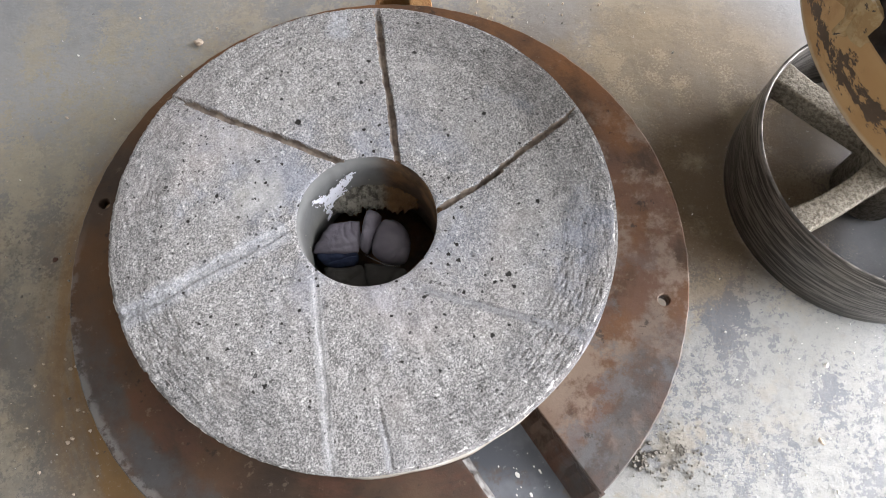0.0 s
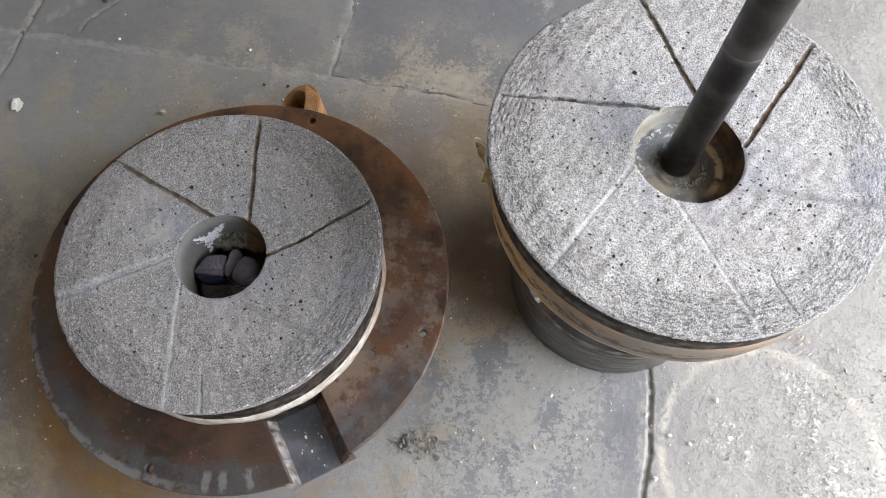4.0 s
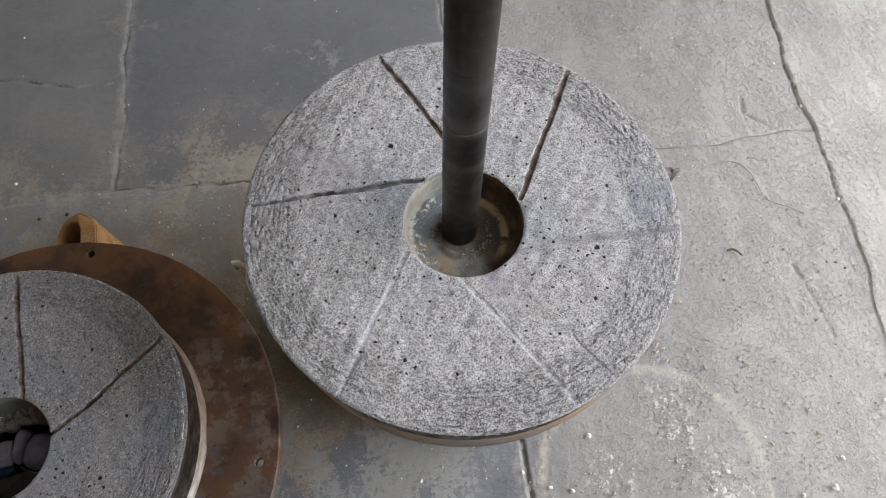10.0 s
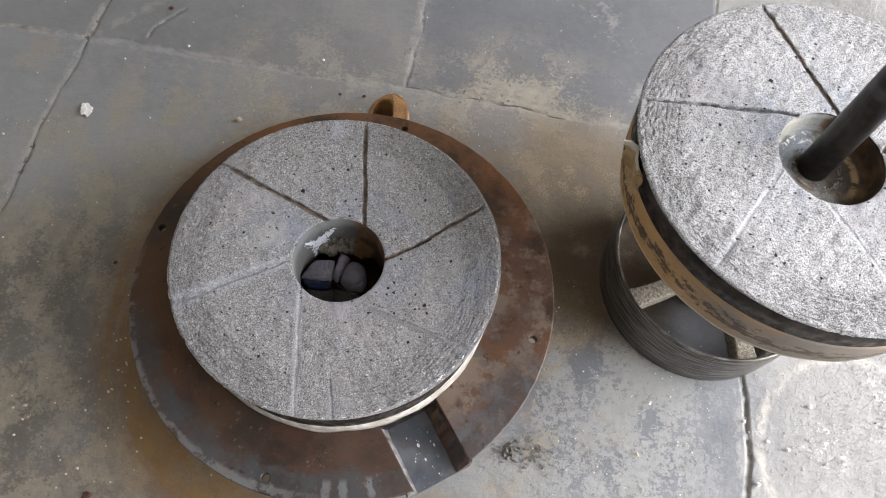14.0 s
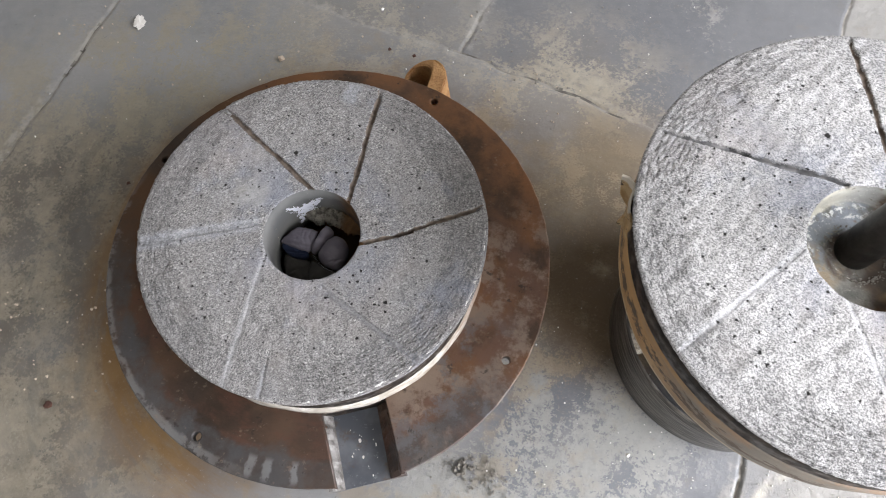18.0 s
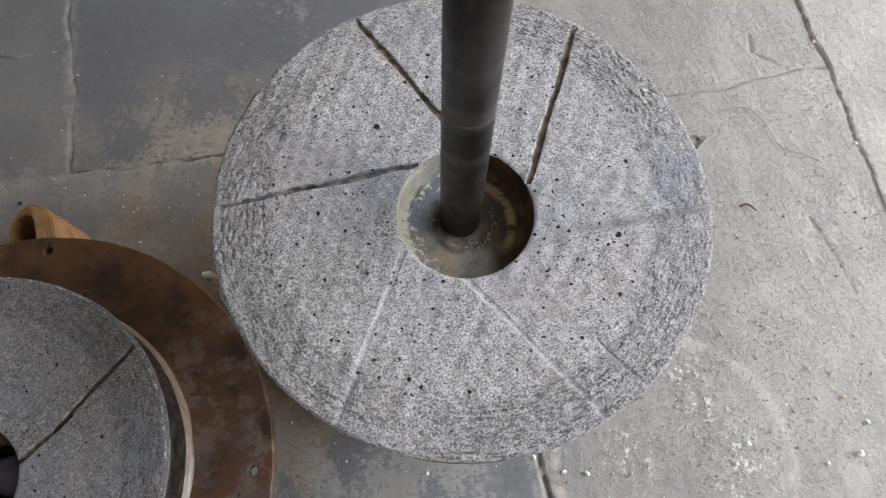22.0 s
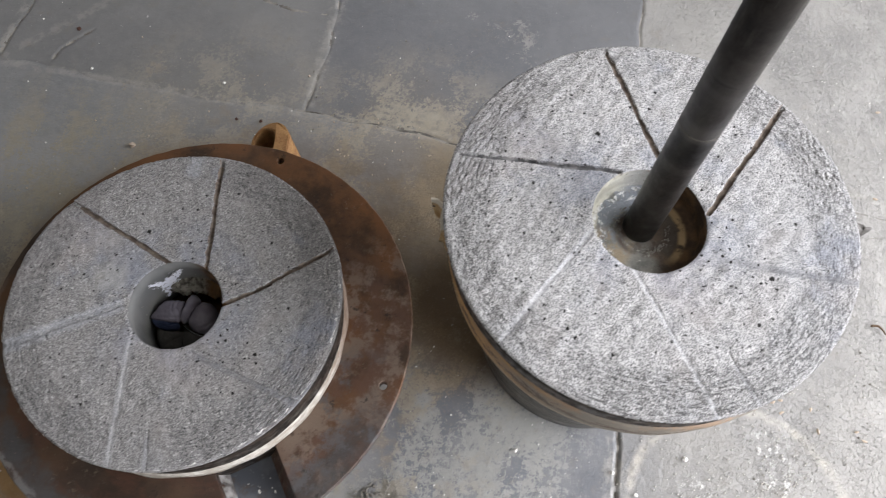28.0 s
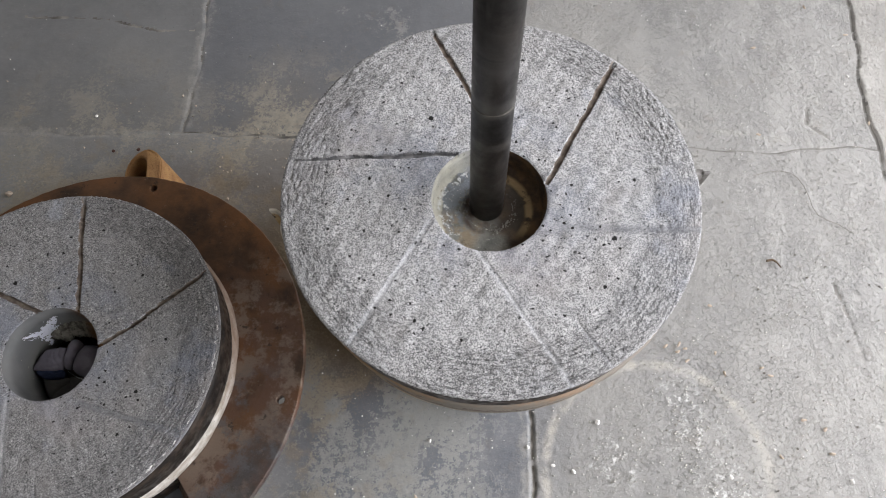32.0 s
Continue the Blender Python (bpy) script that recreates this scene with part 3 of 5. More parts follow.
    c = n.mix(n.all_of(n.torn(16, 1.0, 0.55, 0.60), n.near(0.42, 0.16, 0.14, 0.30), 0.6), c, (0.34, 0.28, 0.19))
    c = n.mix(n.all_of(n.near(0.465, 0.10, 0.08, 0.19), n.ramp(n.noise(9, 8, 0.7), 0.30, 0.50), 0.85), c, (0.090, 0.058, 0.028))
    stain = n.sums("MULTIPLY", n.near(0.02, 0.02, 0.34, 0.50), n.ramp(n.noise(5, 8, 0.65), 0.28, 0.60))
    c = n.mix(n.all_of(stain, n.ramp(n.sector(150, 80, 150), 0, 1, 0.06, 1), 0.7), c, (0.10, 0.066, 0.036))
    rusty = n.all_of(n.near(0.0, -0.02, 0.35, 0.49), n.sector(-178, 45, 95), n.ramp(n.noise(9, 6, 0.65), 0.28, 0.56))
    c = n.mix(n.sums("MULTIPLY", rusty, 0.8), c, (0.185, 0.105, 0.038))
    for p, q, half, much in (((-0.75, 0.624), (0.10, 0.510), 0.013, 0.34), ((0.10, 0.510), (0.66, 0.434), 0.018, 0.25), ((0.085, 0.53), (0.160, 1.20), 0.020, 0.32), ((-0.76, -0.30), (-0.55, 1.10), 0.012, 0.40), ((-0.62, 0.61), (-0.40, 0.80), 0.016, 0.25), ((0.715, -0.12), (0.668, -0.60), 0.022, 0.45), ((0.78, 0.52), (1.40, 0.34), 0.010, 0.35)):
        c = n.mix(n.all_of(n.line(p, q, half, 1.1), n.ramp(n.noise(34, 6, 0.7), 0.40, 0.58), much), c, (0.40, 0.385, 0.345))
    wash = n.all_of(n.ramp(n.radius(), 0.335, 0.365), n.ramp(n.radius(), 0.40, 0.47, 1, 0), n.sector(178, 60, 100), n.ramp(n.round_noise(34, 2.4, 7, 0.66), 0.42, 0.56))
    c = n.mix(n.sums("MULTIPLY", wash, 0.9), c, n.mix(n.noise(30, 5), (0.13, 0.075, 0.028), (0.24, 0.145, 0.055)))
    arcs = n.all_of(n.ramp(n.radius(), 0.42, 0.47), n.ramp(n.radius(), 0.54, 0.62, 1, 0), n.sector(-150, 25, 55), n.ramp(n.round_noise(30, 4, 7, 0.7), 0.50, 0.62))
    c = n.mix(n.sums("MULTIPLY", arcs, 0.45), c, (0.105, 0.103, 0.098))
    far = n.ramp(n.axis(0), 1.05, 1.35)
    scrape = n.ramp(n.noise(17, 9, 0.78, 0.4, (2.0, 0.8, 1)), 0.47, 0.60)
    c = n.mix(n.all_of(far, scrape, 0.3), c, (0.50, 0.49, 0.46))
    # print left by the pulley where it stood before
    mark = n.sums("MULTIPLY", n.near(0.915, -0.245, 0.188, 0.200), n.sums("SUBTRACT", 1.0, n.near(0.915, -0.245, 0.172, 0.186)))
    c = n.mix(n.sums("MULTIPLY", mark, n.ramp(n.noise(30, 7, 0.7), 0.35, 0.65, 0.1, 0.75)), c, (0.52, 0.49, 0.43))
    # spilt chalk powder
    powder = n.ramp(n.noise(75, 8, 0.8), 0.54, 0.60)
    spots = n.sums("MAXIMUM", n.sums("MAXIMUM", n.near(0.993, -0.194, 0.01, 0.075), n.near(0.851, -0.219, 0.01, 0.06)), n.sums("MAXIMUM", n.near(1.013, -0.289, 0.01, 0.10), n.near(0.98, -0.126, 0.005, 0.06)))
    c = n.mix(n.sums("MULTIPLY", n.sums("MULTIPLY", powder, spots), 0.9), c, (0.72, 0.72, 0.70))
    c = n.mix(n.ramp(n.noise(150, 4, 0.7), 0.67, 0.73, 0, 0.45), c, (0.50, 0.48, 0.45))
    c = n.mix(n.ramp(n.noise(230, 5, 0.75), 0.58, 0.72, 0, 0.35), c, (0.40, 0.37, 0.32))
    c = n.mix(n.ramp(n.noise(22, 8, 0.75), 0.55, 0.68, 0, 0.35), c, n.mix(0.5, c, (0.20, 0.155, 0.10)))
    c = n.mix(n.ramp(n.noise(95, 4, 0.7), 0.69, 0.73, 0, 0.7), c, (0.07, 0.065, 0.06))
    shell = n.all_of(n.torn(9, 1.3, 0.47, 0.52, (1.5, 0.8, 1)), n.ramp(n.axis(0), 0.75, 1.15))
    c = n.mix(n.sums("MULTIPLY", shell, 0.16), c, (0.52, 0.51, 0.48))
    pit = n.all_of(n.ramp(n.noise(170, 4, 0.7), 0.60, 0.66), n.ramp(n.axis(0), 0.7, 1.2), n.ramp(n.noise(6, 3), 0.4, 0.6))
    c = n.mix(n.sums("MULTIPLY", pit, 0.5), c, (0.17, 0.165, 0.155))
    rough = n.ramp(n.noise(5, 8, 0.7), 0.3, 0.7, 0.42, 0.75)
    relief = n.noise(11, 12, 0.68)
    patchy = n.ramp(n.noise(7, 5, 0.65), 0.42, 0.62, 0.15, 1.0)
    return n.done(c, rough, 0, [(relief, 0.45 * grit, 0.012), (n.sums("MULTIPLY", n.noise(70, 8, 0.7), patchy), 0.40 * grit, 0.004), (shell, 0.55, 0.004), (n.sums("SUBTRACT", 1.0, pit), 0.8, 0.005), (n.sums("MULTIPLY", far, scrape), 0.45, 0.004), (n.sums("MULTIPLY", n.noise(240, 5, 0.7), patchy), 0.25 * grit, 0.0014), (n.sums("MAXIMUM", flake, skin), 0.4, 0.0012)], 0.4)


M_SLATE = floor_slab("slate_paving", (0.130, 0.135, 0.144), (0.182, 0.186, 0.192), -0.065, 0.6)
M_SLATE_W = floor_slab("pale_slate_paving", (0.156, 0.158, 0.160), (0.214, 0.214, 0.212), -0.055, 0.6)
M_GREY = floor_slab("grey_paving", (0.178, 0.183, 0.19), (0.26, 0.26, 0.257), -0.035, 0.8)
M_SCREED = floor_slab("cement_screed", (0.295, 0.285, 0.265), (0.415, 0.40, 0.365), -0.01, 1.5)
M_SCREED_B = floor_slab("thin_cement_screed", (0.232, 0.230, 0.222), (0.33, 0.323, 0.302), -0.03, 1.1)
n = Nodes("joint_mortar")
M_MORTAR = n.done(n.mix(n.ramp(n.axis(0), 0.8, 1.1, 0, 0.6), n.mix(n.ramp(n.sums("ADD", n.noise(25, 6), n.sums("MULTIPLY", n.noise(3.5, 2), 0.6)), 0.60, 0.95), (0.095, 0.088, 0.078), (0.30, 0.285, 0.255)), (0.24, 0.235, 0.22)), 0.95, 0, [(n.noise(90, 5), 0.8, 0.004)])
n = Nodes("chalky_crumbs")
M_CRUMB = n.done(n.mix(n.noise(30, 2), (0.62, 0.60, 0.56), (0.85, 0.84, 0.81)), 0.9)
n = Nodes("tan_crumbs")
M_TAN = n.done(n.mix(n.noise(60, 3), (0.38, 0.30, 0.22), (0.56, 0.48, 0.40)), 0.9)
n = Nodes("brown_grit")
M_GRIT = n.done(n.mix(n.noise(60, 3), (0.11, 0.10, 0.088), (0.33, 0.31, 0.27)), 0.9, 0, [(n.noise(700, 3), 0.8, 0.002)])
n = Nodes("rust_flakes")
M_FLAKE = n.done(n.mix(n.noise(120, 4), (0.03, 0.018, 0.014), (0.10, 0.04, 0.025)), 0.9)
n = Nodes("thread_fibre")
M_TWIG_PALE = n.done(n.mix(n.noise(80, 3), (0.20, 0.19, 0.17), (0.34, 0.32, 0.29)), 0.9)
n = Nodes("dark_twig")
M_TWIG = n.done(n.mix(n.noise(80, 3), (0.06, 0.04, 0.025), (0.16, 0.11, 0.07)), 0.9)
n = Nodes("grey_cloth")
weave = n.noise(600, 2)
c = n.mix(n.ramp(n.noise(14, 3), 0.4, 0.65), (0.11, 0.102, 0.122), (0.19, 0.178, 0.205))
M_CLOTH = n.done(c, 0.9, 0, [(weave, 0.4, 0.0008)], 0.2)
n = Nodes("navy_cloth")
M_NAVY = n.done(n.mix(n.noise(40, 3), (0.010, 0.013, 0.028), (0.022, 0.032, 0.065)), 0.85, 0, [(n.noise(600, 2), 0.4, 0.0008)], 0.2)
# darker copy of the grey cloth: shade deep in the bore, put into colour
n = Nodes("shaded_cloth")
M_SHADED_CLOTH = n.done(n.mix(n.noise(40, 3), (0.03, 0.03, 0.029), (0.062, 0.058, 0.052)), 0.9, 0, [(n.noise(600, 2), 0.4, 0.0008)], 0.2)
n = Nodes("limewash")
M_WALL = n.done(n.mix(n.ramp(n.noise(1.5, 6), 0.35, 0.65), (0.36, 0.35, 0.33), (0.50, 0.49, 0.465)), 0.9, 0, [(n.noise(25, 5), 0.3, 0.01)])
n = Nodes("yard_concrete")
M_YARD = n.done(n.mix(n.ramp(n.noise(0.8, 6), 0.35, 0.65), (0.26, 0.25, 0.23), (0.36, 0.345, 0.32)), 0.9)


# ---- mesh helpers ----
def mesh_of(name, verts, faces, material, smooth=False):
    me = bpy.data.meshes.new(name)
    me.from_pydata([tuple(map(float, v)) for v in verts], [], [tuple(map(int, f)) for f in faces])
    for m in material if isinstance(material, (list, tuple)) else [material]:
        me.materials.append(m)
    if smooth:
        me.polygons.foreach_set("use_smooth", [True] * len(me.polygons))
    return me


def piece(name, me, parent=None, label=""):
    ob = new(name, me)
    ob.parent = parent
    return tagged(ob, label)


def part(name, bm, material, parent=None, label="", smooth=False):
    """Links a bmesh as one mesh object under a thing or a part."""
    me = bpy.data.meshes.new(name)
    bmesh.ops.recalc_face_normals(bm, faces=bm.faces)
    bm.to_mesh(me)
    bm.free()
    me.materials.append(material)
    if smooth:
        me.polygons.foreach_set("use_smooth", [True] * len(me.polygons))
    return piece(name, me, parent, label)


def lathe(profile, segs=160, rough=0.0, closed=True, seed=0, lean=(0, 0)):
    """A turned body from (radius, height) pairs; rough: unevenness in metres."""
    verts, faces, k = [], [], len(profile)
    for i in range(segs):
        a = 2 * math.pi * i / segs
        for j, (r, z) in enumerate(profile):
            d = rough * noise.noise(Vector((math.cos(a) * 6 + seed, math.sin(a) * 6, j * 0.7))) if rough else 0
            k_in = min(max((0.062 - r) / 0.03, 0), 1) if lean != (0, 0) else 0
            verts.append(((r + d) * math.cos(a) + lean[0] * k_in, (r + d) * math.sin(a) + lean[1] * k_in, z + d * 0.5))
    for i in range(segs):
        for j in range(k if closed else k - 1):
            a, b = i * k + j, i * k + (j + 1) % k
            c, d = ((i + 1) % segs) * k + (j + 1) % k, ((i + 1) % segs) * k + j
            faces.append((a, d, c, b))
    bm = bmesh.new()
    bv = [bm.verts.new(v) for v in verts]
    for f in faces:
        bm.faces.new([bv[i] for i in f])
    return bm


def block(sx, sy, sz, bevel=0.0, m=None):
    bm = bmesh.new()
    bmesh.ops.create_cube(bm, size=1, matrix=Matrix.Diagonal((sx, sy, sz, 1)))
    if bevel:
        bmesh.ops.bevel(bm, geom=bm.edges[:], offset=bevel, segments=2, affect="EDGES", profile=0.6)
    if m is not None:
        bm.transform(m)
    return bm


def prism(outline, z0, z1, bevel=0.0):
    """An upright body over a plan outline."""
    bm = bmesh.new()
    f = bm.faces.new([bm.verts.new((x, y, z0)) for x, y in outline])
    up = bmesh.ops.extrude_face_region(bm, geom=[f])["geom"]
    bmesh.ops.translate(bm, verts=[v for v in up if isinstance(v, bmesh.types.BMVert)], vec=(0, 0, z1 - z0))
    bmesh.ops.recalc_face_normals(bm, faces=bm.faces)
    if bevel:
        bmesh.ops.bevel(bm, geom=bm.edges[:], offset=bevel, segments=2, affect="EDGES")
    return bm


def crumb(size, seed, flat=0.7):
    """A small broken lump."""
    bm = bmesh.new()
    bmesh.ops.create_icosphere(bm, subdivisions=2 if size > 0.0055 else 1, radius=size)
    rnd = random.Random(seed)
    for v in bm.verts:
        v.co *= rnd.uniform(0.65, 1.15)
        v.co.z = max(v.co.z * flat, -size * 0.45) + size * 0.42
    return bm


# ---- floor ----
X0, X1, Y0, Y1, STEP = -1.25, 2.2, -0.75, 1.40, 0.0036
gx, gy = np.arange(X0, X1 + 1e-6, STEP), np.arange(Y0, Y1 + 1e-6, STEP)
UX, UY = np.meshgrid(gx, gy)


def wave_np(a, s, k=1.0):
    return k * (0.009 * np.sin(9 * a + s) + 0.005 * np.sin(23 * a + 2 * s) + 0.003 * np.sin(57 * a + 3 * s))


def between_lines(start, value):
    """The middle of the row of cells nearest to a value."""
    return start + STEP * (round((value - start) / STEP) + 0.5)


# the sheet's cells follow the joints, so that their edges run clean
GX, GY = UX, UY
at_row = between_lines(Y0, 0.55)
at_cols = [between_lines(X0, v) for v in (-0.65, 0.10, 0.77, 1.50)]
for _ in range(6):
    GY = UY + (0.523 - 0.135 * GX + wave_np(GX, 0.4, 0.8) - at_row) * np.minimum((UY - Y0) / (at_row - Y0), (Y1 - UY) / (Y1 - at_row))
    shifts = [-0.705 + 0.145 * GY + wave_np(GY, 1.0, 0.5) - at_cols[0], 0.012 + 0.128 * GY + wave_np(GY, 2.2, 0.6) - at_cols[1],
              0.728 + 0.105 * GY + wave_np(GY, 3.1, 0.5) - at_cols[2], 1.428 + 0.165 * GY + wave_np(GY, 0.3, 0.75) - at_cols[3]]
    stops = [X0] + at_cols + [X1]
    shifts = [0 * UX] + shifts + [0 * UX]
    push = 0 * UX
    for k in range(5):
        share = (UX - stops[k]) / (stops[k + 1] - stops[k])
        push = np.where((share >= 0) & (share <= 1), shifts[k] * (1 - share) + shifts[k + 1] * share, push)
    GX = UX + push

row_line = 0.523 - 0.135 * GX + wave_np(GX, 0.4, 0.8)
north = GY > row_line
col_west = -0.705 + 0.145 * GY + wave_np(GY, 1.0, 0.5)
col_mid = 0.012 + 0.128 * GY + wave_np(GY, 2.2, 0.6)
col_b = 0.728 + 0.105 * GY + wave_np(GY, 3.1, 0.5)
col_east = 1.428 + 0.165 * GY + wave_np(GY, 0.3, 0.75)
joint = np.abs(GY - row_line) * np.where(GX < col_east, 1, 9)
joint = np.minimum(joint, np.abs(GX - col_west))
joint = np.minimum(joint, np.where(north, np.abs(GX - col_mid), 9))
joint = np.minimum(joint, np.abs(GX - col_b))
joint = np.minimum(joint, np.abs(GX - col_east))
def to_line(x0, y0, x1, y1):
    """Distance in plan from a hairline crack."""
    t_ = np.clip(((GX - x0) * (x1 - x0) + (GY - y0) * (y1 - y0)) / ((x1 - x0) ** 2 + (y1 - y0) ** 2), 0, 1)
    return np.hypot(GX - x0 - t_ * (x1 - x0), GY - y0 - t_ * (y1 - y0)) + 0.0007


for crack in ((-0.30, 0.87, -0.116, 0.845), (-0.116, 0.845, -0.045, 0.815), (-0.045, 0.815, 0.010, 0.795), (0.010, 0.795, 0.100, 0.787), (-0.425, 0.707, -0.483, 0.652), (-0.483, 0.652, -0.502, 0.594), (1.307, 0.058, 1.313, -0.001), (1.313, -0.001, 1.316, -0.088), (1.373, 0.438, 1.36, 0.403), (1.36, 0.403, 1.415, 0.341)):
    joint = np.minimum(joint, to_line(*crack))
column = (GX > col_west).astype(int) + (GX > col_b) + (GX > col_east)
kind_of = column * 3 + np.where((column == 1) & north, 1 + (GX > col_mid), np.where(north & (column < 3), 1, 0))
lumps = np.zeros_like(GX)
rnd = np.random.RandomState(4)
for _ in range(46):
    kx, ky = rnd.normal(0, 16, 2)
    lumps += np.sin(kx * GX + ky * GY + rnd.uniform(0, 6.3))
lumps /= 46**0.5
level = {0: -0.0015, 3: 0.0, 4: 0.0004, 5: -0.0002, 6: 0.001, 7: -0.0005, 9: 0.0035}
base_z = np.vectorize(lambda k: level.get(int(k), 0.0))(kind_of)
width = 0.0004 + 0.0026 * (0.5 + 0.5 * np.sin(13 * GX + 7 * GY) * np.sin(5 * GX - 11 * GY))
near_east = np.abs(GX - col_east) < 0.03
width = np.where(near_east, width * np.clip(0.3 + 1.2 * GY, 0.1, 0.8), width)
fade = np.where(near_east, np.clip(0.35 + 2.2 * GY, 0.1, 1), 1)
width = np.where((GX > col_b) & (np.abs(GY - row_line) < 0.03) & (GX < col_east - 0.03), 0.0006, width)
near_mid = (np.abs(GX - col_mid) < 0.02) & north
width = np.where(near_mid, width * 0.35, width)
faint = (np.abs(GY - row_line) < 0.02) & (GX < 0.05) & (GX > -0.62)
fade = np.where(faint, 0.5, fade)
jag = np.zeros_like(GX)
for _ in range(24):
    kx, ky = rnd.normal(0, 230, 2)
    jag += np.sin(kx * GX + ky * GY + rnd.uniform(0, 6.3))
joint = np.abs(joint + np.where(np.abs(GY - row_line) < 0.02, 0.0004, 0.0010) * jag / 24**0.5)
# the crack closes here and there
gap = np.sin(31 * GX + 19 * GY + 1.0) + 0.8 * np.sin(23 * GX - 37 * GY) + 0.6 * np.sin(71 * GX + 53 * GY)
closed = north & (np.abs(GX - col_mid) < 0.02) & (GY > 0.62) | (np.abs(GY - row_line) < 0.02) & (GX < 0.06)
fade = np.where((np.abs(GY - row_line) < 0.02) & (GX > 0.42) & (GX < col_b), 0.4, fade)
fade = fade * np.where(closed, np.clip(0.75 + 0.9 * gap, 0.12, 1), 1)
sunk = np.clip(1.5 - joint / (width + 0.0017), 0, 1)
rough_amp = np.where(column == 3, 0.0016, np.where(column == 2, 0.0009, 0.0006))
GZ = base_z - np.where((np.abs(GX - col_b) < 0.03) & (GY < 0), 0.0050, np.where(near_east, 0.0045, 0.0022)) * sunk * fade + rough_amp * lumps - 0.004
floor = piece("floor", mesh_of("floor", [(-6, -6, -0.02), (9, -6, -0.02), (9, 6, -0.02), (-6, 6, -0.02)], [(0, 1, 2, 3)], M_MORTAR))
tagged(floor, "worn grey stone paving with ochre and cement stains", "floor", kind="structure")
ny, nx = GX.shape
cell = kind_of[:-1, :-1]
cell_sunk = (sunk[:-1, :-1] + sunk[1:, 1:] + sunk[:-1, 1:] + sunk[1:, :-1]) / 4
corner = np.arange(ny * nx).reshape(ny, nx)
quads = np.stack([corner[:-1, :-1], corner[:-1, 1:], corner[1:, 1:], corner[1:, :-1]], -1)
points = np.stack([GX, GY, GZ], -1).reshape(-1, 3)


def floor_piece(name, chosen, materials, label, index=None):
    q = quads[chosen]
    used, back = np.unique(q, return_inverse=True)
    me = bpy.data.meshes.new(name)
    me.from_pydata(points[used].tolist(), [], back.reshape(-1, 4).tolist())
    for m in materials:
        me.materials.append(m)
    me.polygons.foreach_set("use_smooth", [True] * len(me.polygons))
    if index is not None:
        me.polygons.foreach_set("material_index", index[chosen].astype(np.int32))
    return piece(name, me, floor, label)


LOOK = {0: M_GREY, 1: M_SLATE_W, 3: M_GREY, 4: M_SLATE_W, 5: M_SLATE, 6: M_SCREED_B, 7: M_SCREED_B, 9: M_SCREED}
in_joint = (cell_sunk * fade[:-1, :-1] > 0.55).astype(np.int32)
for k in np.unique(cell):
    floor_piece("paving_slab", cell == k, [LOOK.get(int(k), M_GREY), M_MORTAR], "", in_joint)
# plain paving out to the walls
for x0, x1, y0, y1 in ((-3.2, X0, -3.2, 3.2), (X1, 2.8, -3.2, 3.2), (X0, X1, -3.2, Y0), (X0, X1, Y1, 3.2)):
    piece("paving_slab", mesh_of("paving_slab", [(x0, y0, -0.004), (x1, y0, -0.004), (x1, y1, -0.004), (x0, y1, -0.004)], [(0, 1, 2, 3)], M_GREY), floor)


# ---- room shell ----
def wall(name, pieces, label):
    bm = bmesh.new()
    for (x0, y0, z0), (x1, y1, z1) in pieces:
        m = Matrix.Translation(((x0 + x1) / 2, (y0 + y1) / 2, (z0 + z1) / 2)) @ Matrix.Diagonal((x1 - x0, y1 - y0, z1 - z0, 1))
        bmesh.ops.create_cube(bm, size=1, matrix=m)
    tagged(part(name, bm, M_WALL), label, "wall", kind="structure")


wall("wall_west", [((-3.4, -3.2, -0.02), (-3.2, 3.2, 3.2))], "plain limewashed workshop wall")
wall("wall_south", [((-3.4, -3.4, -0.02), (2.8, -3.2, 3.2))], "plain limewashed workshop wall")
wall("wall_north", [((-3.4, 3.2, -0.02), (2.8, 3.4, 3.2))], "plain limewashed workshop wall")
wall("wall_east", [((2.6, -3.2, -0.02), (2.8, -2.2, 3.2)), ((2.6, 1.1, -0.02), (2.8, 3.2, 3.2)), ((2.6, -2.2, 2.65), (2.8, 1.1, 3.2))], "limewashed workshop wall with a wide doorway")
tagged(part("ceiling", block(6.2, 6.8, 0.15, 0, Matrix.Translation((-0.3, 0, 3.275))), M_WALL), "plain limewashed ceiling", "ceiling", kind="structure")
tagged(piece("ground", mesh_of("ground", [(2.8, -400, -0.06), (400, -400, -0.06), (400, 400, -0.06), (2.8, 400, -0.06), (-400, -400, -0.06), (-400, 400, -0.06)], [(0, 1, 2, 3), (4, 0, 3, 5)], M_YARD)), "bare concrete yard outside the doorway", "ground", kind="structure")


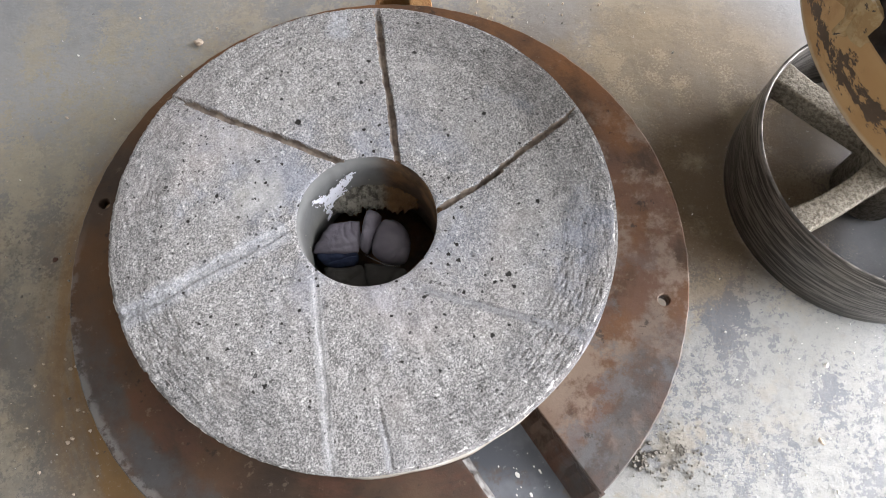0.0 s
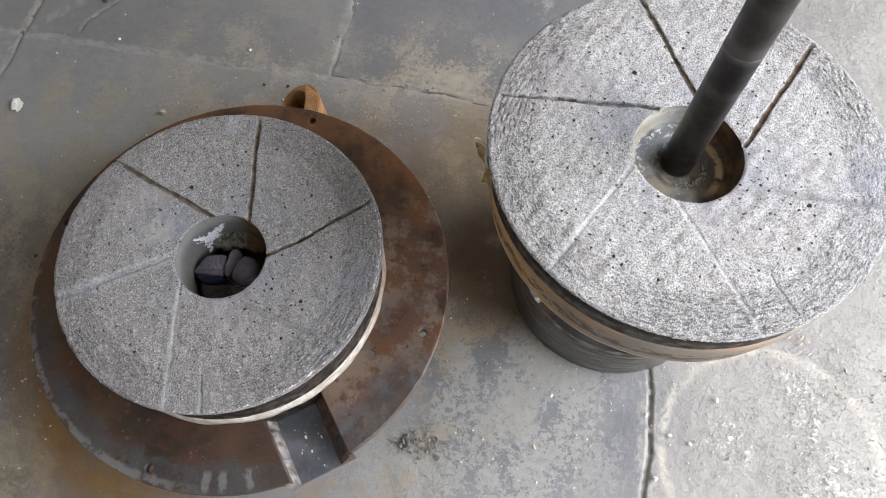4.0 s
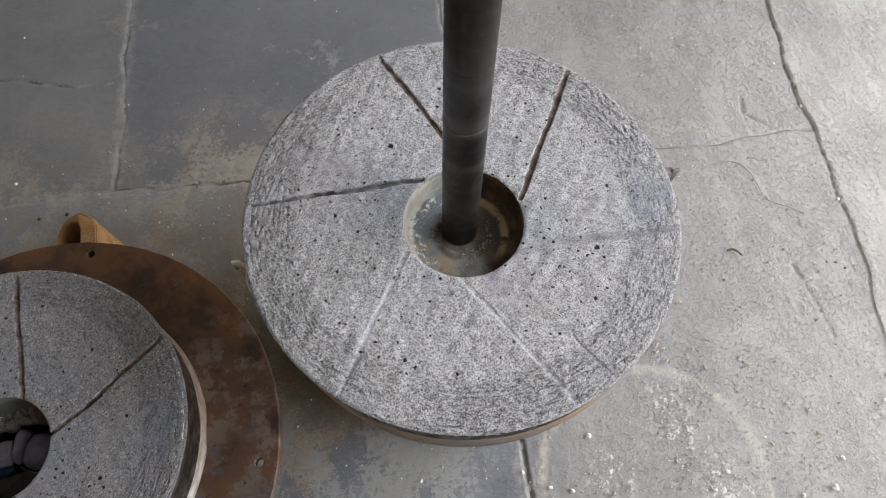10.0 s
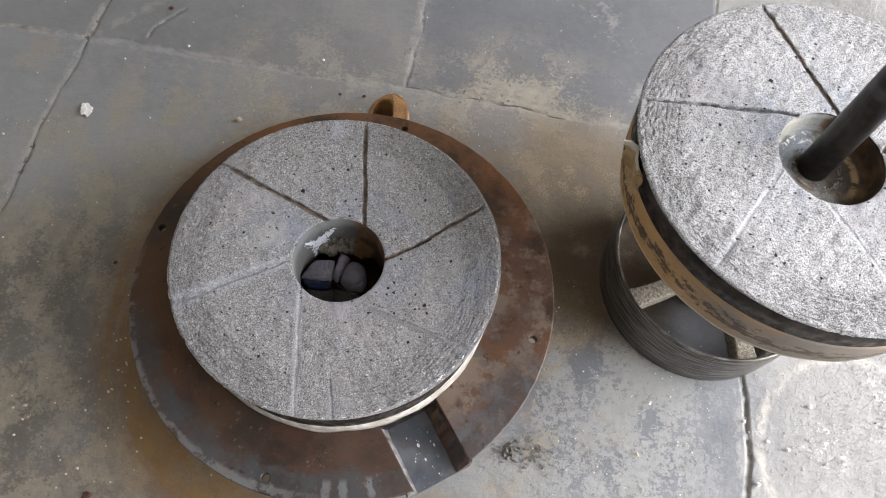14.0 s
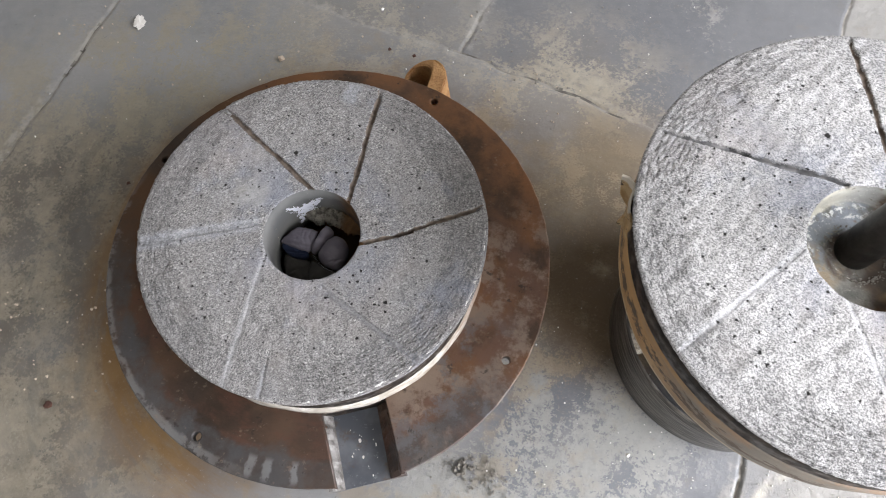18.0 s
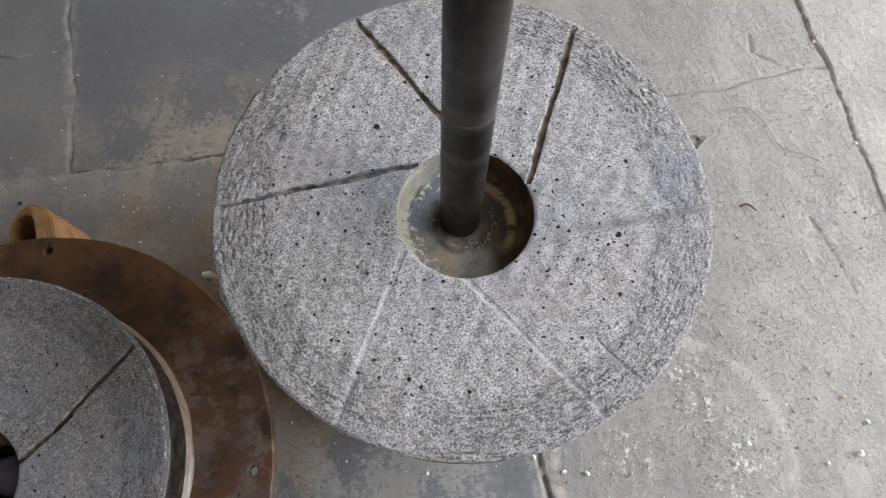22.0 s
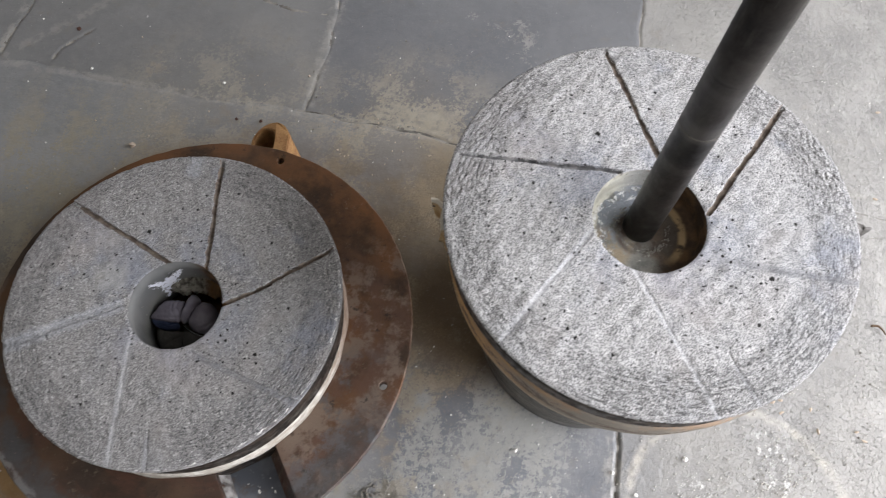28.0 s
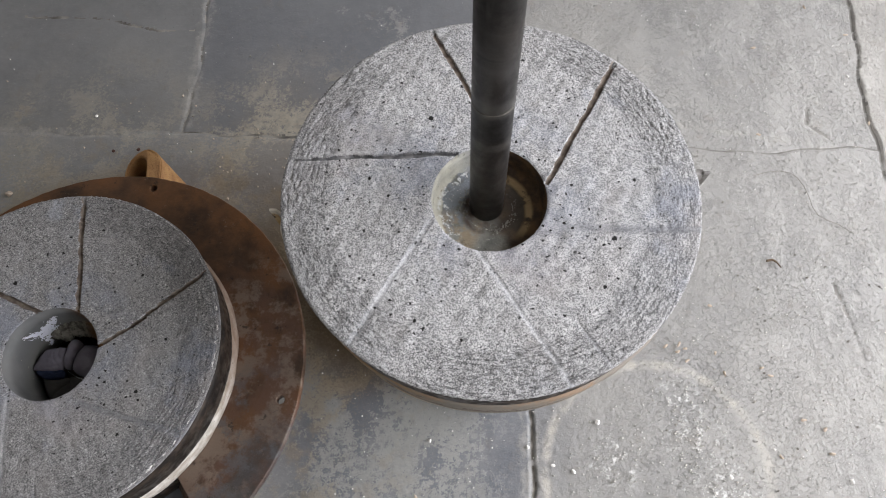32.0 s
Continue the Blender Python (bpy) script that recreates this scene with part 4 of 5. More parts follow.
# ---- millstones ----
def stone_top(name, radius, hole, hole_off, furrows, materials, seed, smears=(), edge_wear=0.0):
    """The dressed face of a millstone with its furrows, as a fine polar sheet, at height 0."""
    na, nr = 1400, 170
    a = np.linspace(0, 2 * np.pi, na, endpoint=False)[:, None]
    s = np.linspace(0, 1, nr)[None, :]
    inner = np.stack([hole * np.cos(a) + hole_off[0], hole * np.sin(a) + hole_off[1]], -1)
    rim_rnd = np.random.RandomState(seed + 50)
    chip = sum(0.00009 * np.sin(k * a + rim_rnd.uniform(0, 6.3)) for k in rim_rnd.randint(20, 260, 14))
    chip = chip - 0.0022 * np.clip(sum(np.sin(k * a + rim_rnd.uniform(0, 6.3)) for k in (23, 41, 67, 97)) - 2.4, 0, 1)
    outer = np.stack([(radius + chip) * np.cos(a), (radius + chip) * np.sin(a)], -1)
    xy = inner * (1 - s[..., None]) + outer * s[..., None]
    x, y = xy[..., 0], xy[..., 1]
    r = np.hypot(x, y)
    z = -0.0022 * np.clip((r - 0.205) / 0.045, 0, 1) ** 1.5
    # dressing scratches near the rim
    rs = np.random.RandomState(seed)
    mask = np.clip(np.sin(3 * np.arctan2(y, x) + seed) + 0.7 * np.sin(7 * np.arctan2(y, x) + 2 * seed), 0, 1)
    band = np.clip((r - 0.195) / 0.012, 0, 1)
    th = np.arctan2(y, x)
    scratch = sum(np.sin(rs.normal(0, 1050) * r + rs.randint(-130, 131) * th + rs.uniform(0, 6.3)) for _ in range(26)) / 26**0.5
    z -= (0.0003 + 0.0010 * mask) * band * np.clip(scratch - 0.25, 0, 1.3)
    for _ in range(40):
        kx, ky = rs.normal(0, 190, 2)
        z += 0.00009 * np.sin(kx * x + ky * y + rs.uniform(0, 6.3))
    z -= 0.0012 * np.clip(1 - s * (radius - hole) / 0.004, 0, 1) ** 2
    z -= 0.003 * np.clip(1 - (1 - s) * (radius - hole) / 0.004, 0, 1) ** 2
    index = np.zeros(x.shape, np.int32)
    for (x0, y0), (x1, y1), half, depth, mat in furrows:
        ux, uy = x1 - x0, y1 - y0
        ln = math.hypot(ux, uy)
        ux, uy = ux / ln, uy / ln
        along = (x - x0) * ux + (y - y0) * uy
        side = -(x - x0) * uy + (y - y0) * ux
        side = side + 0.0006 * np.sin(60 * along + seed) + 0.0003 * np.sin(190 * along) + 0.0002 * np.sin(610 * along + 2 * seed)
        wide = half * (0.75 + 0.25 * np.sin(31 * along + seed) ** 2)
        inside = (along > -0.012) & (along < ln + 0.012)
        # one steep wall and one easy slope
        across = np.where(side > 0, side / wide, side / (wide * 1.25))
        d = depth * np.clip(1.25 - across**2 * 1.25, 0, 1)
        z -= np.where(inside, d, 0)
        index[inside & (np.abs(across) < (0.85 if mat == 1 else 0.8) + 0.12 * np.sin(260 * along + 90 * side))] = mat
    for sx, sy, rr in smears:
        d = np.hypot(x - sx, y - sy) / rr + 0.35 * np.sin(220 * x + 60 * y) + 0.3 * np.sin(130 * y - 90 * x)
        index[(d < 0.8) & (index == 0)] = 2
    edge = (1 - s) * (radius - hole) + 0 * a
    ticks = rim_rnd.uniform(0, 1, 330)
    ticks = np.interp(np.mod(th / (2 * np.pi), 1) * 330, np.arange(331), np.append(ticks, ticks[0]))
    worn = np.sin(61 * th + seed) + np.sin(149 * th + 2 * seed) + np.sin(257 * th) + 0.8 * np.sin(17 * th + seed)
    # rim chips, broader to the east, where they also paint the lit edge
    index[edge < edge_wear * np.where(np.cos(th + 0.35) > -0.1, 0.85, 0.5) * np.clip(1.6 * ticks - 0.25 + 0.12 * worn, 0, 1.3)] = len(materials) - 1
    verts = np.stack([x, y, z], -1).reshape(-1, 3)
    ids = np.arange(na * nr).reshape(na, nr)
    nxt = np.roll(ids, -1, 0)
    quads_ = np.stack([ids[:, :-1], ids[:, 1:], nxt[:, 1:], nxt[:, :-1]], -1).reshape(-1, 4)
    me = bpy.data.meshes.new(name)
    me.from_pydata(verts.tolist(), [], quads_.tolist())
    for m in materials:
        me.materials.append(m)
    me.polygons.foreach_set("use_smooth", [True] * len(me.polygons))
    me.polygons.foreach_set("material_index", index[:, :-1].reshape(-1))
    return me


ZA = 0.235
bed = new("bed_millstone")
bed.matrix_world = pose(0, 0, 0.12)
tagged(bed, "round grey emery millstone with radial furrows in a rusty housing", "millstone")
up = ZA - 0.12
face_a = piece("grinding_face", stone_top("bed_face", 0.2525, 0.070, (0.0045, -0.010), [
    ((0.026, 0.253), (0.040, 0.045), 0.0042, 0.0055, 1),
    ((-0.198, 0.151), (-0.026, 0.060), 0.0040, 0.006, 1),
    ((0.231, 0.097), (0.132, 0.026), 0.0034, 0.006, 1),
    ((0.134, 0.026), (0.073, -0.008), 0.0034, 0.006, 1),
    ((-0.036, -0.247), (-0.048, -0.068), 0.0028, 0.0006, 0),
    ((0.056, -0.088), (0.205, -0.144), 0.0040, 0.0022, 0),
    ((-0.072, -0.013), (-0.229, -0.091), 0.0065, 0.0014, 0),
    ((0.010, -0.205), (0.016, -0.250), 0.0026, 0.0010, 0),
], [M_STONE_LOW, M_GROOVE, M_DUST, M_CHIP], 3, (), 0.0032), bed)
face_a.location = (-0.0025, 0.001, up)
part("stone_side", lathe([(0.2515, up - 0.003), (0.2525, up - 0.006), (0.2510, up - 0.011), (0.238, up - 0.011), (0.238, up - 0.007)], 200, 0.0010, seed=2), M_STONE_LOW, bed, smooth=True)
part("dark_band", lathe([(0.2445, up - 0.010), (0.2440, up - 0.092), (0.232, up - 0.092), (0.232, up - 0.010)], 160), M_BAND, bed, "dark band in the recess round the stone", True)
part("plaster_collar", lathe([(0.2435, up - 0.088), (0.2454, up - 0.090), (0.2464, up - 0.095), (0.2475, up - 0.102), (0.2485, 0.0065), (0.232, 0.006), (0.232, up - 0.088)], 200, 0.0022, seed=5), M_PLASTER, bed, "chipped cream plaster collar", True)
bore = part("bore", lathe([(0.0705, up - 0.004), (0.0697, up - 0.03), (0.0692, up - 0.070), (0.0685, up - 0.11), (0.085, up - 0.11), (0.085, up - 0.012)], 120, 0.0016, seed=8), M_CEMENT, bed, "smooth grey cement bore with a rusty, shaded side", True)
bore.location = (0.002, -0.009, 0)


def splash(radius, a0, a1, z0, z1, spikes, seed):
    """A ragged, starred film of paint on the wall of a round bore."""
    na, nz = 110, 80
    verts, faces = [], []
    for i in range(na + 1):
        for j in range(nz + 1):
            a, z = a0 + (a1 - a0) * i / na, z0 + (z1 - z0) * j / nz
            verts.append((radius * math.cos(a), radius * math.sin(a), z))
    core = Vector((0.52, 0.52))
    for i in range(na):
        for j in range(nz):
            p = Vector(((i + 0.5) / na, (j + 0.5) / nz))
            near_ = -(p - core).length + 0.24
            for tip, wide in spikes:
                way = Vector(tip) - core
                t = min(max((p - core).dot(way) / way.length_squared, 0), 1)
                near_ = max(near_, wide * (1 - 0.75 * t) - (p - core - way * t).length)
            rough = 0.11 * noise.noise(Vector((p.x * 11 + seed, p.y * 9, 0))) + 0.08 * noise.noise(Vector((p.x * 31, p.y * 27, seed)))
            gap = noise.noise(Vector((p.x * 22 - seed, p.y * 16, 4))) > 0.42
            if near_ + rough > 0 and not gap:
                a = i * (nz + 1) + j
                faces.append((a, a + 1, a + nz + 2, a + nz + 1))
    return verts, faces


n = Nodes("white_paint")
M_WHITE = n.done(n.mix(n.noise(60, 4), (0.62, 0.65, 0.74), (0.80, 0.82, 0.87)), 0.6)
sv, sf = splash(0.0676, radians(100), radians(152), up - 0.094, up - 0.024, (((0.96, 0.93), 0.13), ((0.06, 0.96), 0.20), ((0.72, 0.06), 0.20), ((0.30, 0.62), 0.2)), 3.0)
sp = piece("paint_splash", mesh_of("paint_splash", sv, sf, M_WHITE), bed, "splash of white paint")
sp.location = (0.002, -0.009, 0)

# crumbly ledge of mortar on the far side of the bore
bm = bmesh.new()
rows = []
for i in range(91):
    a = radians(42 + 92 * i / 90)
    ease = min(1, 6 * min(i, 90 - i) / 90)
    line = []
    for j in range(13):
        v = j / 12
        d = 0.0040 * noise.noise(Vector((math.cos(a) * 16, math.sin(a) * 16, v * 4))) + 0.0020 * noise.noise(Vector((math.cos(a) * 60, math.sin(a) * 60, v * 13)))
        r = 0.0695 - 0.0190 * ease * v + d
        line.append(bm.verts.new((r * math.cos(a), r * math.sin(a), up - 0.063 - 0.024 * v**1.1 + 1.6 * d)))
    line.append(bm.verts.new((0.0695 * math.cos(a), 0.0695 * math.sin(a), up - 0.10)))
    rows.append(line)
for a, b in zip(rows, rows[1:]):
    for j in range(14):
        bm.faces.new([a[j], b[j], b[(j + 1) % 14], a[(j + 1) % 14]])
part("mortar_ledge", bm, M_LEDGE, bed, "crumbly mortar ledge in the bore", True).location = (0.002, -0.009, 0)

# rag stuffed into the bore
rag = new("cloth_rag")
rag.matrix_world = pose(0.004, -0.008, 0.125)
tagged(rag, "crumpled dark grey and navy rag stuffed into the stone's bore", "rag")


def cloth_patch(name, corners, bulge, folds, material, label, seed, soft=0.35):
    """A puffed fold of cloth between four corners; folds: creases (along s, along t, offset, width, depth)."""
    nu, nv = 40, 34
    bm = bmesh.new()
    top = []
    q0, q1, q2, q3 = (Vector(p) - Vector((0.004, -0.008, 0.125)) for p in corners)
    for i in range(nu + 1):
        line = []
        for j in range(nv + 1):
            u_, v_ = i / nu, j / nv
            s_, t_ = 2 * u_ - 1, 2 * v_ - 1
            ru, rv = s_ * math.sqrt(1 - t_ * t_ / 2), t_ * math.sqrt(1 - s_ * s_ / 2)
            u_, v_ = ((1 + k * soft + a * (1 - soft)) / 2 for a, k in ((s_, ru), (t_, rv)))
            p = (q0 * (1 - u_) + q1 * u_) * (1 - v_) + (q3 * (1 - u_) + q2 * u_) * v_
            q = max(0.0, 1 - abs(s_) ** 3) * max(0.0, 1 - abs(t_) ** 3)
            z = p.z + bulge * q**0.6
            for fs, ft, off, wide, deep in folds:
                d = s_ * fs + t_ * ft - off + 0.08 * math.sin(3 * s_ + 2.5 * t_ + seed)
                z -= deep * math.exp(-((d / wide) ** 2)) * q**0.25
            z += 0.0011 * noise.noise(Vector((p.x * 90 + seed, p.y * 90, 0))) + 0.0006 * noise.noise(Vector((p.x * 260, p.y * 260, seed)))
            wob = 0.0012 * noise.noise(Vector((u_ * 5 + seed, v_ * 5, 3)))
            line.append(bm.verts.new((p.x + wob, p.y - wob, z)))
        top.append(line)
    for i in range(nu):
        for j in range(nv):
            bm.faces.new([top[i][j], top[i + 1][j], top[i + 1][j + 1], top[i][j + 1]])
    # the edge turns under
    rim = [top[i][0] for i in range(nu)] + [top[nu][j] for j in range(nv)] + [top[i][nv] for i in range(nu, 0, -1)] + [top[0][j] for j in range(nv, 0, -1)]
    mid = sum((v.co for v in rim), Vector()) / len(rim)
    low = [bm.verts.new(((v.co.x - mid.x) * 0.9 + mid.x, (v.co.y - mid.y) * 0.9 + mid.y, v.co.z - 0.011)) for v in rim]
    for i in range(len(rim)):
        k = (i + 1) % len(rim)
        bm.faces.new([rim[i], rim[k], low[k], low[i]])
    bm.faces.new(low)
    part(name, bm, material, rag, label, True)


cloth_patch("fold", ((-0.046, 0.020, 0.164), (-0.011, 0.021, 0.166), (-0.013, -0.017, 0.163), (-0.069, -0.011, 0.157)), 0.007, [(0.9, -0.25, 0.62, 0.07, 0.0016), (0.9, -0.35, 0.3, 0.06, 0.0010), (0.35, 1.0, 0.75, 0.12, 0.0014)], M_CLOTH, "", 1, 0.30)
cloth_patch("fold", ((-0.005, 0.035, 0.164), (0.014, 0.026, 0.164), (-0.005, -0.018, 0.161), (-0.015, -0.012, 0.161)), 0.013, [(1.0, 0.1, 0.95, 0.12, 0.002)], M_CLOTH, "", 7)
cloth_patch("fold", ((0.010, 0.031, 0.154), (0.044, 0.014, 0.146), (0.038, -0.034, 0.150), (-0.008, -0.022, 0.158)), 0.017, [(0.75, 0.9, 0.85, 0.07, 0.0018), (1.0, 0.55, 0.95, 0.06, 0.0018), (0.3, 1.0, 0.80, 0.05, 0.0014)], M_CLOTH, "", 4, 0.85)
cloth_patch("shaded_fold", ((-0.014, -0.021, 0.147), (0.036, -0.032, 0.144), (0.034, -0.058, 0.136), (-0.008, -0.058, 0.138)), 0.008, [(0.8, 0.5, 0.2, 0.1, 0.002)], M_SHADED_CLOTH, "shaded brownish part of the rag", 9)
cloth_patch("navy_fold", ((-0.069, -0.008, 0.156), (-0.014, -0.012, 0.158), (-0.018, -0.026, 0.148), (-0.052, -0.025, 0.146)), 0.006, [(0.5, 1.0, 0.1, 0.14, 0.003)], M_NAVY, "navy blue part of the rag", 11, 0.7)
cloth_patch("shaded_fold", ((-0.060, -0.020, 0.140), (-0.012, -0.022, 0.142), (-0.006, -0.062, 0.134), (-0.046, -0.056, 0.134)), 0.006, [(0.6, 0.8, 0.1, 0.12, 0.003)], M_SHADED_CLOTH, "shaded greenish-grey part of the rag", 13)
# pale stitches along the hem of the round fold
bm = bmesh.new()
for i in range(17):
    t = i / 16
    x, y = -0.008 + 0.036 * t, -0.018 - 0.016 * math.sin(1.7 * t)
    bmesh.ops.create_cube(bm, size=1, matrix=Matrix.Translation((x - 0.004, y + 0.008, 0.0335 + 0.002 * math.sin(3 * t))) @ pose(0, 0, 0, 0, 0, 25 + 40 * math.sin(i * 2.1)) @ Matrix.Diagonal((0.0014, 0.0006, 0.0008, 1)))
part("stitching", bm, M_DUST, rag, "pale stitched hem")

# ---- housing of the bed stone ----
housing = new("mill_housing")
housing.matrix_world = pose(0, 0, 0)
tagged(housing, "rusty brown cast-iron mill housing with a wide flange and chute", "mill housing")
SLOT = radians(-61)


def plate(name, outline, holes, z0, z1, material, parent, bevel=0.0015):
    """A flat plate with holes, cut from a filled curve."""
    cu = bpy.data.curves.new(name, "CURVE")
    cu.dimensions, cu.fill_mode = "2D", "BOTH"
    cu.extrude, cu.bevel_depth, cu.bevel_resolution = (z1 - z0) / 2 - bevel, bevel, 1
    for loop in [outline, *holes]:
        s = cu.splines.new("POLY")
        s.points.add(len(loop) - 1)
        for p, (x, y) in zip(s.points, loop):
            p.co = (x, y, 0, 1)
        s.use_cyclic_u = True
    tmp = bpy.data.objects.new(name, cu)
    me = bpy.data.meshes.new_from_object(tmp)
    bpy.data.objects.remove(tmp)
    bpy.data.curves.remove(cu)
    me.materials.clear()
    me.materials.append(material)
    ob = piece(name, me, parent)
    ob.location.z = (z0 + z1) / 2
    return ob


def ring(cx, cy, r, count=40, a0=0.0, a1=2 * math.pi, end=False):
    return [(cx + r * math.cos(a0 + (a1 - a0) * i / count), cy + r * math.sin(a0 + (a1 - a0) * i / count)) for i in range(count + (1 if end else 0))]


half_out, half_in = math.asin(0.049 / 0.35), math.asin(0.049 / 0.247)
outline = ring(0.0048, -0.0018, 0.3488, 420, SLOT + half_out, SLOT + 2 * math.pi - half_out, True)
outline = [(x * k, y * k) for x, y in outline for k in [1 + (0.0024 + 0.0040 * max(y, 0)) * noise.noise(Vector((x * 55, y * 55, 2.0))) + 0.0012 * noise.noise(Vector((x * 160, y * 160, 5.0)))]]
outline += ring(0, 0, 0.247, 160, SLOT + 2 * math.pi - half_in, SLOT + half_in, True)
holes = [ring(0.328 * math.cos(radians(-15.3 + 90 * k)), 0.328 * math.sin(radians(-15.3 + 90 * k)), 0.0078, 28) for k in range(4)]
plate("flange", outline, holes, 0.108, 0.1245, M_RUST, housing)


def arc_lathe(profile, a0, a1, segs):
    bm = bmesh.new()
    rows = []
    for i in range(segs + 1):
        a = a0 + (a1 - a0) * i / segs
        rows.append([bm.verts.new((r * math.cos(a), r * math.sin(a), z)) for r, z in profile])
    k = len(profile)
    for i in range(segs):
        for j in range(k):
            bm.faces.new([rows[i][j], rows[i + 1][j], rows[i + 1][(j + 1) % k], rows[i][(j + 1) % k]])
    bm.faces.new(rows[0])
    bm.faces.new(list(reversed(rows[-1])))
    return bm


part("barrel", arc_lathe([(0.285, 0.0), (0.285, 0.109), (0.265, 0.109), (0.265, 0.0)], SLOT + 0.17, SLOT + 2 * math.pi - 0.17, 160), M_RUST, housing, smooth=True)
part("base_plate", lathe([(0.265, 0.0), (0.265, 0.02), (0.0, 0.02), (0.0, 0.0)][:2] + [(0.01, 0.02), (0.01, 0.0)], 96), M_RUST, housing)
part("stone_seat", lathe([(0.244, 0.09), (0.244, 0.1205), (0.08, 0.1205), (0.08, 0.09)], 128), M_RUST, housing)
# trough of the chute: a floor between two sloping sides
chute_turn = pose(0, 0, 0, 0, 0, math.degrees(SLOT))


def trough_side(y_top, y_low, thick, material, label):
    bm = bmesh.new()
    ends = []
    steps = 14
    for i in range(steps + 1):
        r = 0.240 + (0.353 - 0.240) * i / steps
        jig = 0.0016 * math.sin(i * 2.3) + 0.001 * math.sin(i * 5.1)
        loop = [(y_top, 0.1215), (y_top * 0.93 + y_low * 0.07 + jig, 0.110), (y_low * 0.5 + y_top * 0.5 + jig, 0.094), (y_low, 0.078), (y_low, 0.066), (y_top + thick, 0.066), (y_top + thick, 0.1215)]
        ends.append([bm.verts.new((r, y, z)) for y, z in loop])
    for a, b in zip(ends, ends[1:]):
        for j in range(7):
            bm.faces.new([a[j], b[j], b[(j + 1) % 7], a[(j + 1) % 7]])
    bm.faces.new(ends[0])
    bm.faces.new(ends[-1])
    bm.transform(chute_turn)
    return part("chute_side", bm, material, housing, label, False)


trough_side(0.0485, 0.030, 0.006, M_RUST, "rusty sloping side of the chute")
trough_side(-0.0485, -0.037, -0.006, M_DUSTY, "dusty grey side of the chute")
part("chute", block(0.113, 0.078, 0.010, 0, chute_turn @ Matrix.Translation((0.2965, -0.006, 0.0735))), M_TROUGH, housing, "worn bluish steel discharge chute")
part("chute_back", block(0.010, 0.098, 0.05, 0, chute_turn @ Matrix.Translation((0.240, 0, 0.097))), M_BAND, housing)
for k in range(15):
    lump = crumb(0.0006 + 0.0022 * random.Random(k).random() ** 2.5, 70 + k, 0.4)
    lump.transform(Matrix.Diagonal((1.7, 0.9, 0.7, 1)))
    ob = part("chalk_lump", lump, M_CRUMB)
    ob.matrix_world = chute_turn @ Matrix.Translation((random.Random(k + 5).uniform(0.262, 0.345), random.Random(k + 9).uniform(-0.024, 0.020), 0.0785))
    tagged(ob, "tiny pale crumb lying in the steel chute", "crumb", "crumbs in the chute")

# lifting lug behind the flange: an upright U-shaped strap
lug_c = (0.053, 0.376)
outer_l = [(lug_c[0] + 0.037, 0.325)] + ring(lug_c[0] - 0.0015, lug_c[1], 0.0385, 56, 0, math.pi, True) + [(lug_c[0] - 0.040, 0.325)]
inner_l = [(lug_c[0] - 0.034, 0.325)] + ring(lug_c[0] - 0.0125, lug_c[1] + 0.004, 0.0215, 48, math.pi, 0, True) + [(lug_c[0] + 0.009, 0.325)]
bm = prism(outer_l + inner_l, -0.002, 0.108, 0.002)
for v in bm.verts:
    # the thick side flares towards its foot
    if v.co.z > 0.05:
        v.co.z -= 0.020 * min(max((lug_c[0] + 0.012 - v.co.x) / 0.05, 0), 1)
    if v.co.x > lug_c[0] + 0.016:
        v.co.x += 0.010 * (0.108 - v.co.z) / 0.1 * min((v.co.x - lug_c[0] - 0.016) / 0.02, 1)
part("lifting_lug", bm, M_OCHRE_PLAIN, housing, "ochre-painted lifting lug")

# ---- runner stone with its shaft ----
ZB = 0.472
runner = new("runner_millstone")
BX, BY = 0.656, 0.072
runner.matrix_world = pose(BX, BY, 0.205, 0.85, 0.58, 0)
tagged(runner, "pale emery millstone with an upright dark shaft, on a pulley", "millstone")
upb = ZB - 0.205


def rel(p):
    return (p[0] - BX + 0.004, p[1] - BY - 0.002)


face_b = piece("grinding_face", stone_top("runner_face", 0.2550, 0.070, (-0.002, -0.012), [
    (rel((0.414, 0.139)), rel((0.500, 0.134)), 0.0030, 0.003, 3),
    (rel((0.500, 0.134)), rel((0.607, 0.127)), 0.0037, 0.005, 3),
    (rel((0.603, 0.319)), rel((0.680, 0.115)), 0.0038, 0.0038, 1),
    (rel((0.839, 0.245)), rel((0.728, 0.083)), 0.0038, 0.0038, 1),
    (rel((0.474, -0.102)), rel((0.580, 0.042)), 0.0031, 0.0007, 0),
    (rel((0.714, -0.172)), rel((0.625, 0.002)), 0.0027, 0.0006, 0),
    (rel((0.703, 0.010)), rel((0.905, -0.004)), 0.0034, 0.0022, 0),
    (rel((0.735, -0.110)), rel((0.763, -0.156)), 0.0024, 0.0008, 0),
], [M_STONE_TOP, M_GROOVE, M_DUST, M_GROOVE_GREY], 6), runner)
face_b.location = (-0.004, 0.002, upb)
part("stone_side", lathe([(0.2540, upb - 0.003), (0.2550, upb - 0.005), (0.2535, upb - 0.008), (0.240, upb - 0.008), (0.240, upb - 0.007)], 200, 0.001, seed=12), M_STONE_TOP, runner, smooth=True).location = (-0.004, 0.002, 0)
part("dark_band", lathe([(0.2515, upb - 0.0075), (0.2512, upb - 0.048), (0.235, upb - 0.048), (0.235, upb - 0.0075)], 160), M_BAND, runner, "blackened iron band round the stone", True).location = (-0.003, 0.001, 0)
